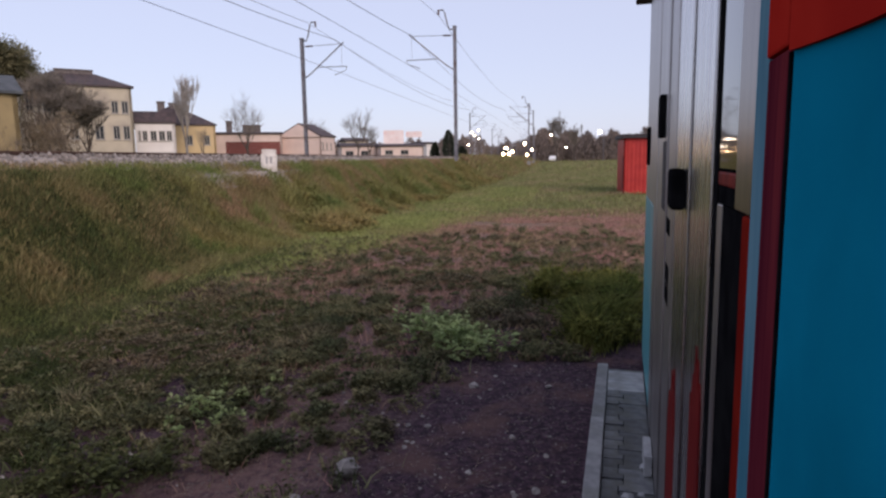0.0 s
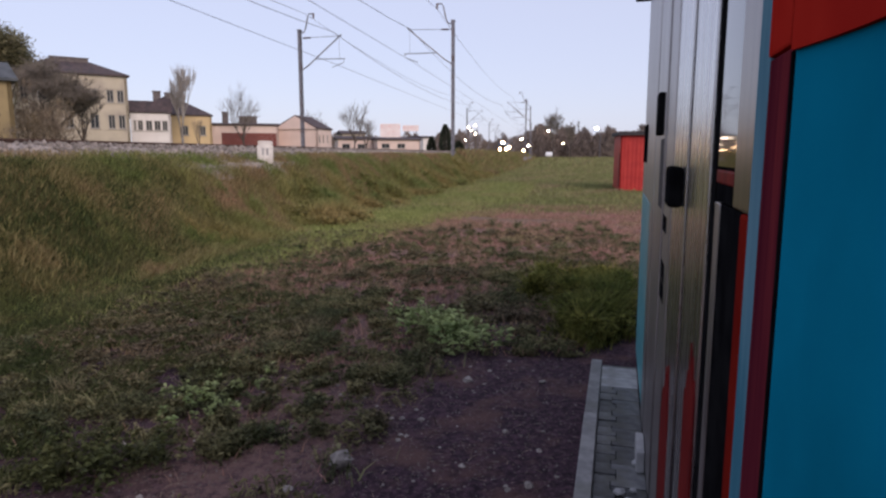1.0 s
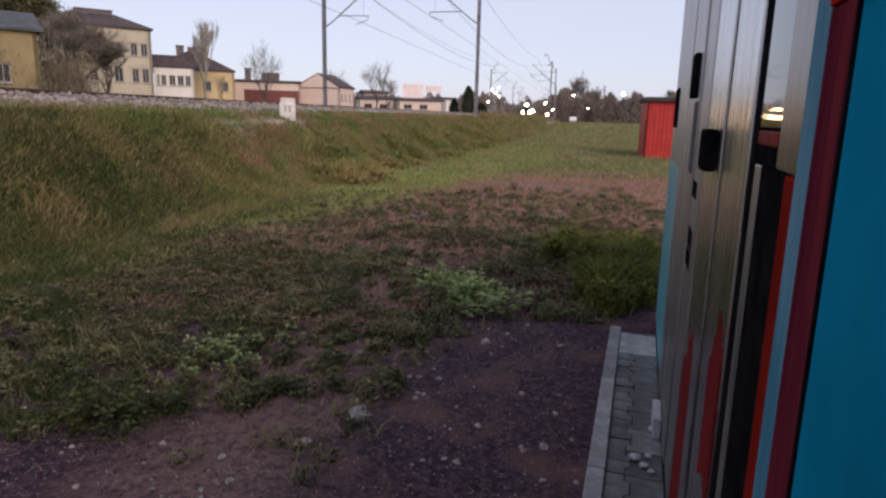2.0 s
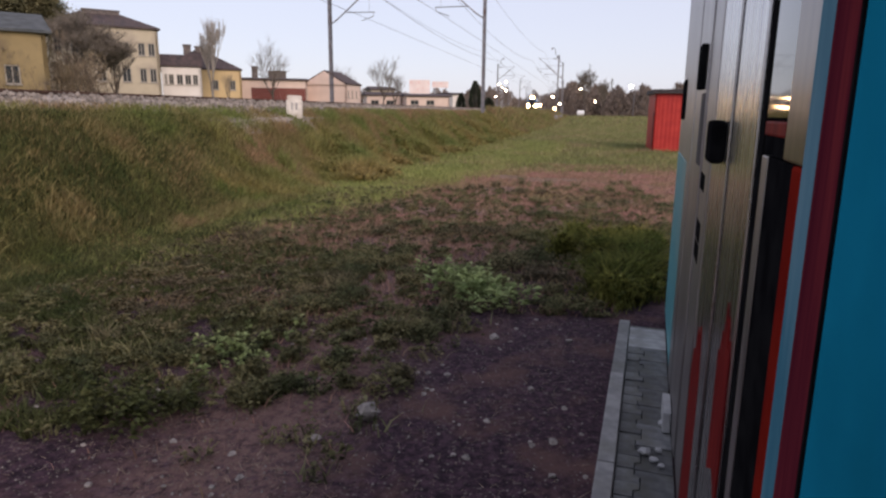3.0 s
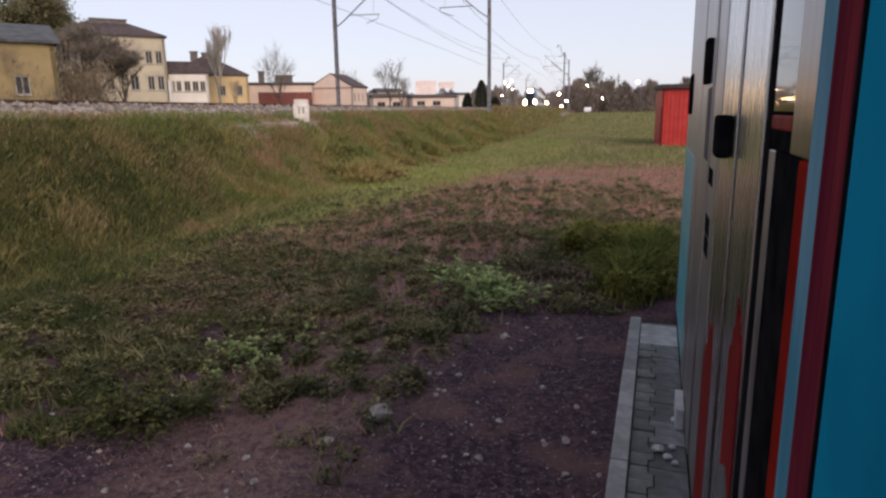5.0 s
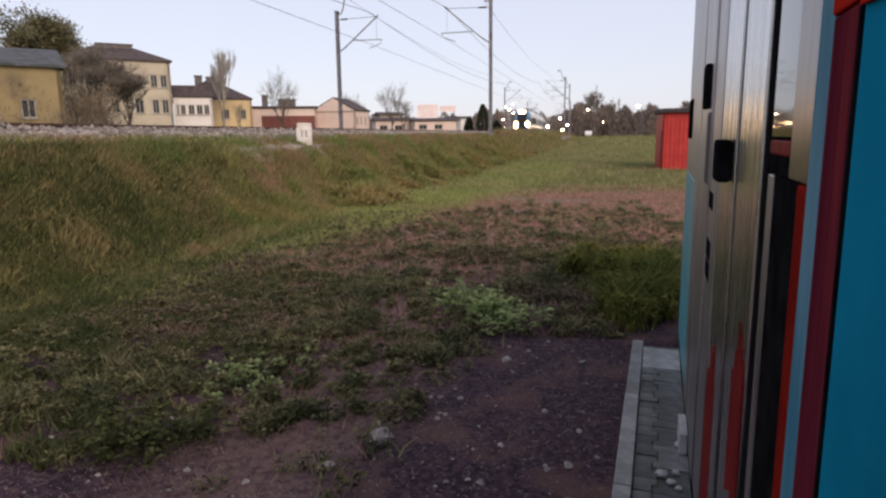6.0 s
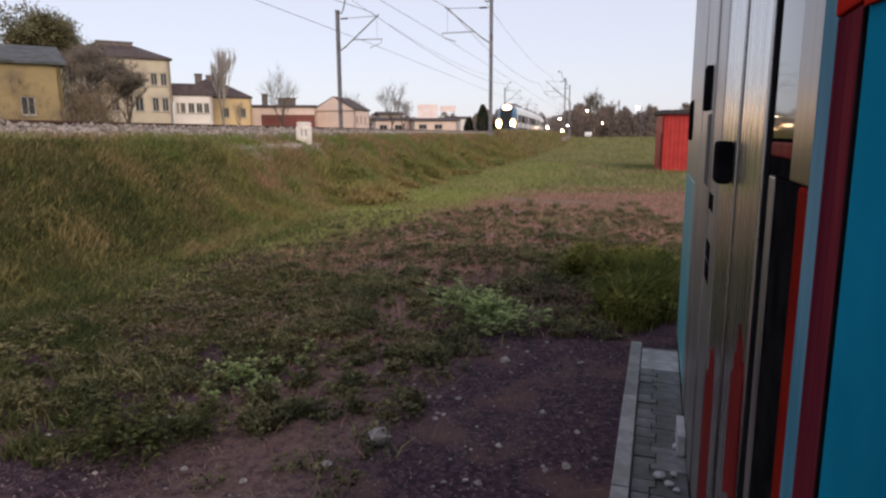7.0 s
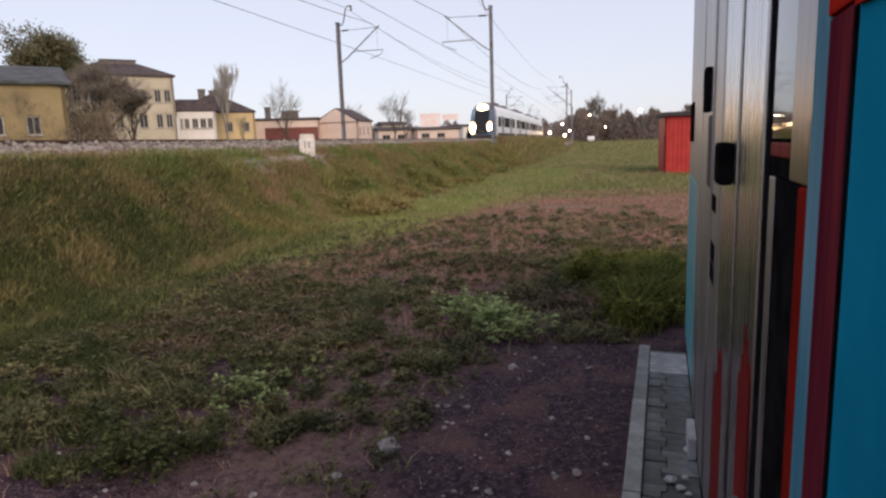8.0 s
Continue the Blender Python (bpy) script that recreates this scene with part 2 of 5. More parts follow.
# ground material: cover changes with the distance from the line
def ground_material():
    m, nt, b = shader("waste_ground")
    N, K = nt.nodes, nt.links
    tc = N.new("ShaderNodeTexCoord")

    def nz(s, d=5, rough=0.6):
        n = N.new("ShaderNodeTexNoise")
        n.inputs["Scale"].default_value, n.inputs["Detail"].default_value, n.inputs["Roughness"].default_value = s, d, rough
        K.new(tc.outputs["Object"], n.inputs["Vector"])
        return n.outputs[0]

    def attr(name):
        n = N.new("ShaderNodeAttribute")
        n.attribute_name = name
        return n.outputs["Fac"]

    def math_(op, a, c):
        n = N.new("ShaderNodeMath")
        n.operation = op
        for i, v in enumerate((a, c)):
            if isinstance(v, float):
                n.inputs[i].default_value = v
            else:
                K.new(v, n.inputs[i])
        return n.outputs[0]

    def ramp(v, lo, hi):
        n = N.new("ShaderNodeMapRange")
        n.inputs[1].default_value, n.inputs[2].default_value = lo, hi
        K.new(v, n.inputs[0])
        return n.outputs[0]

    def blend(f, a, c):
        n = N.new("ShaderNodeMix")
        n.data_type = 'RGBA'
        K.new(f, n.inputs[0])
        for i, v in ((6, a), (7, c)):
            if isinstance(v, tuple):
                n.inputs[i].default_value = (*v, 1)
            else:
                K.new(v, n.inputs[i])
        return n.outputs[2]
    lat = math_('ADD', attr("lat"), math_('MULTIPLY', math_('SUBTRACT', nz(0.7), 0.5), 1.6))
    dist = math_('ADD', attr("dist"), math_('MULTIPLY', math_('SUBTRACT', nz(0.4), 0.5), 5.0))
    speck = ramp(nz(24, 4, 0.75), 0.4, 0.62)
    soil = blend(speck, (0.024, 0.014, 0.022), (0.100, 0.056, 0.077))
    soil = blend(ramp(nz(2.2), 0.5, 0.66), soil, (0.135, 0.075, 0.070))
    litter = math_('MULTIPLY', ramp(lat, -0.9, -1.4), math_('MULTIPLY', ramp(lat, -2.3, -1.8), ramp(nz(20, 6, 0.8), 0.38, 0.60)))
    soil = blend(litter, soil, (0.23, 0.14, 0.125))
    soil = blend(ramp(nz(55, 2, 0.5), 0.63, 0.70), soil, (0.20, 0.17, 0.15))
    dry = blend(ramp(nz(9, 4, 0.7), 0.35, 0.65), (0.105, 0.063, 0.060), (0.32, 0.20, 0.168))
    turf = blend(ramp(nz(6, 4, 0.7), 0.35, 0.65), (0.095, 0.100, 0.036), (0.185, 0.175, 0.070))
    bank = blend(ramp(nz(1.4, 5, 0.65), 0.38, 0.6), (0.085, 0.095, 0.032), (0.165, 0.118, 0.062))
    col = blend(ramp(dist, 5.4, 8.2), soil, dry)
    edge = math_('SUBTRACT', lat, math_('MULTIPLY', math_('SUBTRACT', dist, 10.0), 0.19))
    col = blend(math_('MULTIPLY', ramp(edge, -3.4, -4.0), ramp(dist, 5.6, 7.0)), col, turf)
    col = blend(ramp(dist, 14.0, 19.0), col, turf)
    col = blend(ramp(lat, -5.0, -5.6), col, bank)
    col = blend(ramp(lat, -17.5, -18.5), col, turf)
    K.new(col, b.inputs["Base Color"])
    b.inputs["Roughness"].default_value = 0.95
    b.inputs["Specular IOR Level"].default_value = 0.15
    bp = N.new("ShaderNodeBump")
    bp.inputs["Strength"].default_value, bp.inputs["Distance"].default_value = 0.9, 0.03
    K.new(nz(30, 5, 0.8), bp.inputs["Height"])
    K.new(bp.outputs[0], b.inputs["Normal"])
    return m


M_GROUND = ground_material()
ground_sheet = ground()


def line_coords(x, y):
    """s and lat of a place, on the straight part of the line."""
    h = radians(10.5)
    return x * math.sin(h) + y * math.cos(h), x * math.cos(h) - y * math.sin(h)


def ground_z(x, y):
    return height(*line_coords(x, y))


_me = ground_sheet.data
_lat = _me.attributes.new("lat", 'FLOAT', 'POINT')
_dst = _me.attributes.new("dist", 'FLOAT', 'POINT')
_co = np.zeros(len(_me.vertices) * 3)
_me.vertices.foreach_get("co", _co)
_co = _co.reshape(-1, 3)
_dst.data.foreach_set("value", np.hypot(_co[:, 0], _co[:, 1]).astype(np.float32))


def lat_of(x, y):
    """Distance to the right of the line, anywhere."""
    s = y
    for _ in range(3):
        c = along(s, 0)
        h = heading(s)
        s += (x - c.x) * math.sin(h) + (y - c.y) * math.cos(h)
    c = along(s, 0)
    h = heading(s)
    return (x - c.x) * math.cos(h) - (y - c.y) * math.sin(h)


_lat.data.foreach_set("value", np.array([lat_of(x, y) if abs(y) < 600 and abs(x) < 600 else (-40.0 if x < y * 0.09 else 40.0) for x, y in _co[:, :2]], dtype=np.float32))


# ---- the railway ----
def strip(name, profile, ss, mat, smooth_=False, jitter=0.0):
    """A long body swept along the line; profile: rows of lat, z."""
    vs, fs = [], []
    w = len(profile)
    for s in ss:
        for l, z in profile:
            j = jitter * (noise.noise((s * 3.1, l * 3.7, z)) + 0.6 * noise.noise((s * 9.1, l * 9.7, 2 + z)))
            vs.append(along(s, l + 0.6 * j, z + j))
    for i in range(len(ss) - 1):
        for k in range(w - 1):
            a = i * w + k
            fs.append((a, a + w, a + w + 1, a + 1))
    return raw(name, vs, fs, mat, smooth_)


LONG = [-60 + 3 * i for i in range(20)] + [i * 1.0 for i in range(0, 90)] + [90 + 4 * i for i in range(80)]
FINE = [-12 + 0.12 * i for i in range(500)]
bed = [(-6.6, 1.0), (-6.85, 1.28), (-7.35, 1.46), (-7.75, 1.60), (-8.2, 1.645), (-8.6, 1.62), (-10.4, 1.60), (-11.5, 1.64), (-14.6, 1.62), (-15.4, 1.55), (-16.2, 1.3)]
tagged(strip("ballast_bed", bed, [-60, -30, -12] + FINE[1:-1] + [s for s in LONG if s > 48], M_BALLAST, jitter=0.03),
       "pale grey crushed stone ballast bed under two railway tracks", "ballast", kind="structure")


def ballast_stones():
    """Loose stones on the shoulder that faces the camera."""
    rng = np.random.RandomState(3)
    n = 17000
    S = -6 + 74 * rng.rand(n) ** 1.25
    V, F = [], []
    base = np.array([(1, 0, 0), (-1, 0, 0), (0, 1, 0), (0, -1, 0), (0, 0, 1), (0, 0, -1)], float)
    tri = [(0, 2, 4), (2, 1, 4), (1, 3, 4), (3, 0, 4), (2, 0, 5), (1, 2, 5), (3, 1, 5), (0, 3, 5)]
    for i in range(n):
        f = rng.rand()
        l = -7.12 - 1.25 * f
        z = 1.395 + 0.235 * min(1.0, f * 1.5) + 0.02 * rng.randn()
        p = np.array(along(S[i], l, z))
        r = (0.025 + 0.03 * rng.rand()) * (0.7 + 0.6 * rng.rand(6, 1))
        a = rng.rand() * 6.28
        rot = np.array([[math.cos(a), -math.sin(a), 0], [math.sin(a), math.cos(a), 0], [0, 0, 1]])
        v = (base * r) @ rot.T + p
        o = len(V)
        V.extend(v.tolist())
        F.extend([(x + o, y + o, q + o) for x, y, q in tri])
    ob = raw("ballast_stones", V, F, M_BALLAST)
    tagged(ob, "loose pale crushed stones along the ballast shoulder", "stones", kind="stuff")


ballast_stones()

RAIL_PROFILE = [(-0.07, 0), (-0.07, 0.015), (-0.012, 0.035), (-0.012, 0.11), (-0.036, 0.125), (-0.036, 0.16), (0.036, 0.16), (0.036, 0.125), (0.012, 0.11), (0.012, 0.035), (0.07, 0.015), (0.07, 0)]
for axis in (NEAR_TRACK, FAR_TRACK):
    for side in (0.755, -0.755):
        r = strip("rail", [(axis + side - x, RAIL_Z - 0.16 + z) for x, z in RAIL_PROFILE], LONG, M_RAIL)
        tagged(r, "rusty steel running rail fastened on concrete sleepers", "rail", "running rails", "structure")
    V, F = [], []
    for i in range(190):
        s = -10 + i * 0.6
        o = len(V)
        for ds in (-0.13, 0.13):
            for dl in (-1.3, 1.3):
                for z in (1.46, 1.615):
                    V.append(along(s + ds, axis + dl, z))
        F += [tuple(o + k for k in f) for f in ((0, 1, 3, 2), (4, 6, 7, 5), (0, 4, 5, 1), (2, 3, 7, 6), (0, 2, 6, 4), (1, 5, 7, 3))]
    tagged(raw("sleepers", V, F, M_SLEEPER), "row of concrete sleepers set in the ballast", "sleepers", kind="stuff")

POLE_H = 7.75
POLE_Z = 1.40


def catenary_pole():
    """Lattice mast of two channels with battens, and a cantilever that reaches out to +x."""
    p = thing("catenary_mast", Matrix(), "grey steel lattice catenary mast with a cantilever arm beside the track", "mast", "catenary masts")
    for y in (-0.15, 0.15):
        bm = bmesh.new()
        for x0, x1, y0, y1 in ((-0.08, 0.08, y - 0.008, y + 0.008), (-0.08, -0.066, y + (0.0 if y < 0 else -0.05), y + (0.05 if y < 0 else 0.0)), (0.066, 0.08, y + (0.0 if y < 0 else -0.05), y + (0.05 if y < 0 else 0.0))):
            box(bm, x0, x1, y0, y1, 0, POLE_H)
        part("channel", bm, M_GALV, p)
    for i in range(11):
        z = 0.35 + i * 0.7
        part("batten", boxes((-0.085, -0.075, -0.13, 0.13, z, z + 0.16), (0.075, 0.085, -0.13, 0.13, z, z + 0.16)), M_GALV, p)
    part("footing", boxes((-0.25, 0.25, -0.25, 0.25, -1.3, -0.3), bevel=0.03), M_SLEEPER, p, "square concrete footing")
    part("cap", boxes((-0.11, 0.11, -0.18, 0.18, POLE_H, POLE_H + 0.06)), M_GALV, p)
    bm = tube(bmesh.new(), [(0.08, 0, POLE_H - 0.1), (0.28, 0, POLE_H - 0.12), (0.42, 0, POLE_H + 0.15), (0.58, 0, POLE_H + 0.85), (0.66, 0, POLE_H + 1.0), (0.95, 0, POLE_H + 1.0)], 0.045, 6)
    part("feeder_bracket", bm, M_GALV, p, "bent steel feeder bracket")
    bm = tube(bmesh.new(), [(0.95, 0, POLE_H + 1.03), (0.95, 0, POLE_H + 0.72)], 0.06, 8)
    part("insulator", bm, M_INSUL, p, "brown ceramic insulator")
    bm = tube(bmesh.new(), [(0.1, 0, 5.35), (0.5, 0, 5.6), (2.75, 0, 7.45)], 0.04, 6)
    part("strut", bm, M_GALV, p)
    bm = tube(bmesh.new(), [(0.08, 0, 7.3), (2.65, 0, 7.36)], 0.018, 5)
    part("tie", bm, M_GALV, p)
    bm = tube(bmesh.new(), [(0.25, 0, 7.3), (0.7, 0, 7.31)], 0.05, 8)
    part("insulator", bm, M_INSUL, p, "brown ceramic insulator")
    bm = tube(bmesh.new(), [(1.0, 0, 6.0), (2.95, 0, 5.98)], 0.028, 6)
    part("registration_arm", bm, M_GALV, p)
    bm = tube(bmesh.new(), [(2.9, 0, 5.96), (2.86, 0, 5.75), (2.1, 0, 5.48)], 0.022, 5)
    part("steady_arm", bm, M_GALV, p)
    bm = tube(bmesh.new(), [(2.6, 0, 7.3), (2.6, 0, 5.95)], 0.008, 4)
    part("dropper", bm, M_WIRE, p)
    return p


STATIONS = [38.6, 98.0, 158.0, 218.0, 278.0]
PLACES = [(-21.0, -6.5), (-20.0, -16.5), (38.6, -6.5), (39.8, -16.5), (94.0, -5.2), (111.0, -15.9), (108.0, -5.1), (165.0, -5.6), (166.0, -16.2), (222.0, -5.6), (223.0, -16.2), (278.0, -6.0), (279.0, -16.2)]
mast = catenary_pole()
first = True
for s, lat in PLACES:
    h = math.degrees(heading(s))
    m = Matrix.Translation(along(s, lat, POLE_Z)) @ pose(0, 0, 0, 0, 0, -h + (180 if lat > -10 else 0))
    if first:
        mast.matrix_world = m
        first = False
    else:
        copy_thing(mast, m)


def wire(name, pts, r, label):
    bm = tube(bmesh.new(), pts, r, 4)
    tagged(part(name, bm, M_WIRE), label, "wire", "overhead wires")


ALL = [-21.0] + STATIONS
for side, axis in ((1, NEAR_TRACK), (-1, FAR_TRACK)):
    con, mes, feed = [], [], []
    for a, b_ in zip(ALL, ALL[1:]):
        for i in range(12):
            f = i / 12
            s = a + (b_ - a) * f
            z = 0.25 if (ALL.index(a) % 2) else -0.25
            sag = 4 * f * (1 - f)
            lat_c = axis + side * 0.4 + z * (1 - 2 * f)
            con.append(along(s, lat_c, POLE_Z + 5.46))
            mes.append(along(s, axis + side * 0.4 + 0.1 * z, POLE_Z + 7.40 - 0.95 * sag))
            feed.append(along(s, (-6.5 - 0.95) if side > 0 else (-16.5 + 0.95), POLE_Z + POLE_H + 0.72 - 0.8 * sag))
    wire("contact_wire", con, 0.012, "thin overhead contact wire above the track")
    wire("messenger_wire", mes, 0.016, "sagging messenger wire above the contact wire")
    wire("feeder_wire", feed, 0.013, "feeder wire carried on the mast tops")


# hectometre post on the ballast shoulder
def marker_post():
    p = thing("marker_post", Matrix.Translation(along(14.38, -6.95, 1.27)) @ pose(0, 0, 0, 0, 2, 12), "whitewashed concrete hectometre post with worn faces on the ballast shoulder", "marker post")
    bm = bmesh.new()
    prism(bm, [(-0.18, -0.14), (0.18, -0.14), (0.18, 0.14), (-0.18, 0.14)], 0, 0.44)
    box(bm, -0.17, 0.17, -0.11, 0.11, 0.44, 0.53)
    bmesh.ops.bevel(bm, geom=bm.edges[:], offset=0.02, segments=2, affect='EDGES')
    part("post", bm, M_WHITEPOST, p)
    part("number_bar", boxes((-0.07, -0.02, -0.146, -0.139, 0.2, 0.36), (0.03, 0.08, -0.146, -0.139, 0.2, 0.36)), M_ALU_DULL, p, "faded grey painted number bars")


marker_post()

# ---- kiosk: local x runs along the wall away from the camera, y out of the wall ----
WALL_AZ = 15.2
_w = Vector((math.sin(radians(WALL_AZ)), math.cos(radians(WALL_AZ)), 0))
_o = Vector((math.cos(radians(WALL_AZ)), -math.sin(radians(WALL_AZ)), 0)) * 0.131
KIOSK = Matrix.Translation(_o) @ pose(0, 0, 0, 0, 0, 90 - WALL_AZ)


def kiosk():
    k = thing("kiosk", KIOSK, "teal sheet-metal kiosk with red fascia and an aluminium-framed door", "kiosk")

    def P(name, mat, *rows, label="", bevel=0.0, parent=k):
        return part(name, boxes(*rows, bevel=bevel), mat, parent, label)
    # shell
    P("back_wall", M_TEAL, (-1.6, 4.84, -2.4, -2.34, 0.06, 2.56))
    P("end_wall", M_TEAL, (4.78, 4.84, -2.34, -0.06, 0.06, 2.56))
    P("end_wall", M_TEAL, (-1.6, -1.54, -2.34, -0.06, 0.06, 2.56))
    P("core", M_BLACK, (-1.54, 4.78, -0.10, -0.045, 0.06, 2.56), label="dark inner lining")
    P("plinth", M_KERB, (-1.6, 4.84, -2.4, -0.015, -0.1, 0.058), label="concrete plinth")
    P("roof", M_ROOFING, (-1.75, 4.98, -2.55, 0.10, 2.562, 2.63), label="dark felt roof with an overhanging edge", bevel=0.01)
    # near panel
    P("teal_panel", M_TEAL, (-1.6, 0.777, -0.045, 0.0, 0.06, 1.64), bevel=0.002, label="flat teal sheet panel")
    # curved lower edge of the fascia
    bm = bmesh.new()
    prof = [(-1.6, 2.56), (-1.6, 1.588)] + [(0.50 + 0.272 * i / 12, 1.588 + 0.016 * (i / 12) ** 1.3) for i in range(13)] + [(0.772, 2.56)]
    prism(bm, [(x, z) for x, z in prof], -0.002, 0.006, Matrix(((1, 0, 0, 0), (0, 0, 1, 0), (0, 1, 0, 0), (0, 0, 0, 1))))
    part("fascia", bm, M_RED, k, "red painted fascia with a curved lower edge")
    P("panel_backing", M_RED, (-1.6, 0.772, -0.045, -0.003, 1.642, 2.56))
    P("joint", M_BLACK, (0.779, 0.787, -0.045, 0.0025, 0.06, 1.604), label="black rubber joint strip")
    P("corner_post", M_MAROON, (0.789, 0.898, -0.045, 0.001, 0.06, 1.610), bevel=0.004, label="maroon painted corner post")
    P("corner_post_top", M_RED, (0.792, 0.898, -0.045, 0.0035, 1.612, 2.56), bevel=0.004, label="red painted post top")
    P("pale_strip", M_PALEBLUE, (0.900, 0.975, -0.045, 0.0, 0.06, 2.56), bevel=0.004, label="pale blue painted strip")
    P("red_strip", M_REDBRIGHT, (0.977, 1.06, -0.045, -0.004, 0.06, 1.405), bevel=0.006, label="red strip with a rounded top")
    P("metal_strip", M_DARKMETAL, (0.977, 1.143, -0.045, -0.006, 1.407, 2.56), bevel=0.004, label="dull brown metal strip above the red strip")
    # glazed side light over a black panel
    P("black_panel", M_BLACK, (1.062, 1.281, -0.045, -0.008, 0.06, 1.405), label="black lower panel")
    P("cross_rail", M_REDDARK, (1.146, 1.343, -0.045, -0.0065, 1.440, 1.466), bevel=0.004, label="worn red rail under the side light")
    P("rail_backing", M_BLACK, (1.145, 1.343, -0.045, -0.009, 1.407, 1.470))
    P("side_light", M_DARKGLASS, (1.145, 1.343, -0.045, -0.0075, 1.472, 2.40), label="dark glass side light")
    P("glazing_bead", M_ALU_DULL, (1.285, 1.343, -0.045, -0.0068, 0.1, 1.404), bevel=0.003)
    P("gasket", M_BLACK, (1.346, 1.398, -0.045, -0.006, 0.06, 2.56), label="black rubber gasket")
    # door leaf
    d = P("door", M_ALU, (1.40, 1.60, -0.045, 0.0, 0.07, 2.40), (1.602, 1.80, -0.045, -0.003, 0.07, 2.40), bevel=0.004, label="aluminium-framed door leaf, shut")
    P("joint_strip", M_BLACK, (1.802, 1.838, -0.045, -0.014, 0.07, 2.40), parent=d)
    P("stile", M_ALU, (1.840, 1.985, -0.045, 0.001, 0.07, 2.40), bevel=0.004, parent=d)
    P("stile", M_ALU, (1.995, 2.30, -0.045, -0.003, 0.07, 2.40), bevel=0.005, parent=d)
    for xs, foot, tops, y in (((1.405, 1.598), 0.62, (0.97, 1.01, 0.98, 1.05, 1.02, 1.07, 0.96, 0.99, 0.90, 0.93), 0.003), ((2.0, 2.29), 0.07, (0.52, 0.70, 0.83, 0.74, 0.80, 0.66, 0.70, 0.60), 0.0005)):
        n = len(tops)
        top = [(xs[1] - (xs[1] - xs[0]) * i / (n - 1), z) for i, z in enumerate(tops[::-1])]
        bm = prism(bmesh.new(), [(xs[0], foot), ((xs[0] + xs[1]) / 2, foot + (0.05 if foot > 0.1 else 0.0)), (xs[1], foot)] + top, y - 0.006, y, Matrix(((1, 0, 0, 0), (0, 0, 1, 0), (0, 1, 0, 0), (0, 0, 0, 1))))
        part("paint_streak", bm, M_REDDARK, d, "ragged dark red paint streak")
    # handle and lock
    h = P("handle", M_BLACK, (1.90, 2.04, 0.001, 0.040, 1.345, 1.460), bevel=0.012, parent=d, label="black door handle block")
        # frame with keep plates
    f = P("door_frame", M_ALU_DULL, (2.32, 2.64, -0.045, 0.0, 0.06, 2.56), (2.66, 2.92, -0.045, 0.006, 0.06, 2.56), (2.94, 3.30, -0.045, 0.003, 0.06, 2.56), bevel=0.005, label="weathered aluminium door frame")
    for z0, z1 in ((1.205, 1.265), (1.02, 1.09), (0.945, 1.012)):
        P("keep_slot", M_BLACK, (2.45, 2.635, -0.004, 0.0015, z0, z1), parent=f, label="black latch keep slot")
    P("lock_plate", M_ROOFING, (2.68, 2.87, 0.004, 0.0085, 1.28, 1.555), bevel=0.002, parent=f, label="dark brown lock plate")
    P("keep", M_BLACK, (2.76, 2.90, 0.004, 0.03, 1.57, 1.74), bevel=0.008, parent=f, label="black upper keep block")
    P("shadow_gap", M_BLACK, (3.31, 3.35, -0.045, -0.010, 0.06, 2.56))
    P("edge_profile", M_ALU_DULL, (3.36, 3.62, -0.045, 0.004, 0.06, 2.56), bevel=0.006)
    P("far_panel", M_TEAL_OLD, (3.63, 4.84, -0.045, 0.0, 0.06, 1.22), bevel=0.006, label="weathered teal sheet panel")
    P("upper_panel", M_ALU_DULL, (3.63, 4.84, -0.045, 0.0, 1.224, 2.56), bevel=0.006, label="weathered bare metal upper panel")
    P("bracket", M_BLACK, (4.30, 4.62, 0.001, 0.013, 1.44, 1.68), bevel=0.008, label="dark wall bracket")
    return k


kiosk()


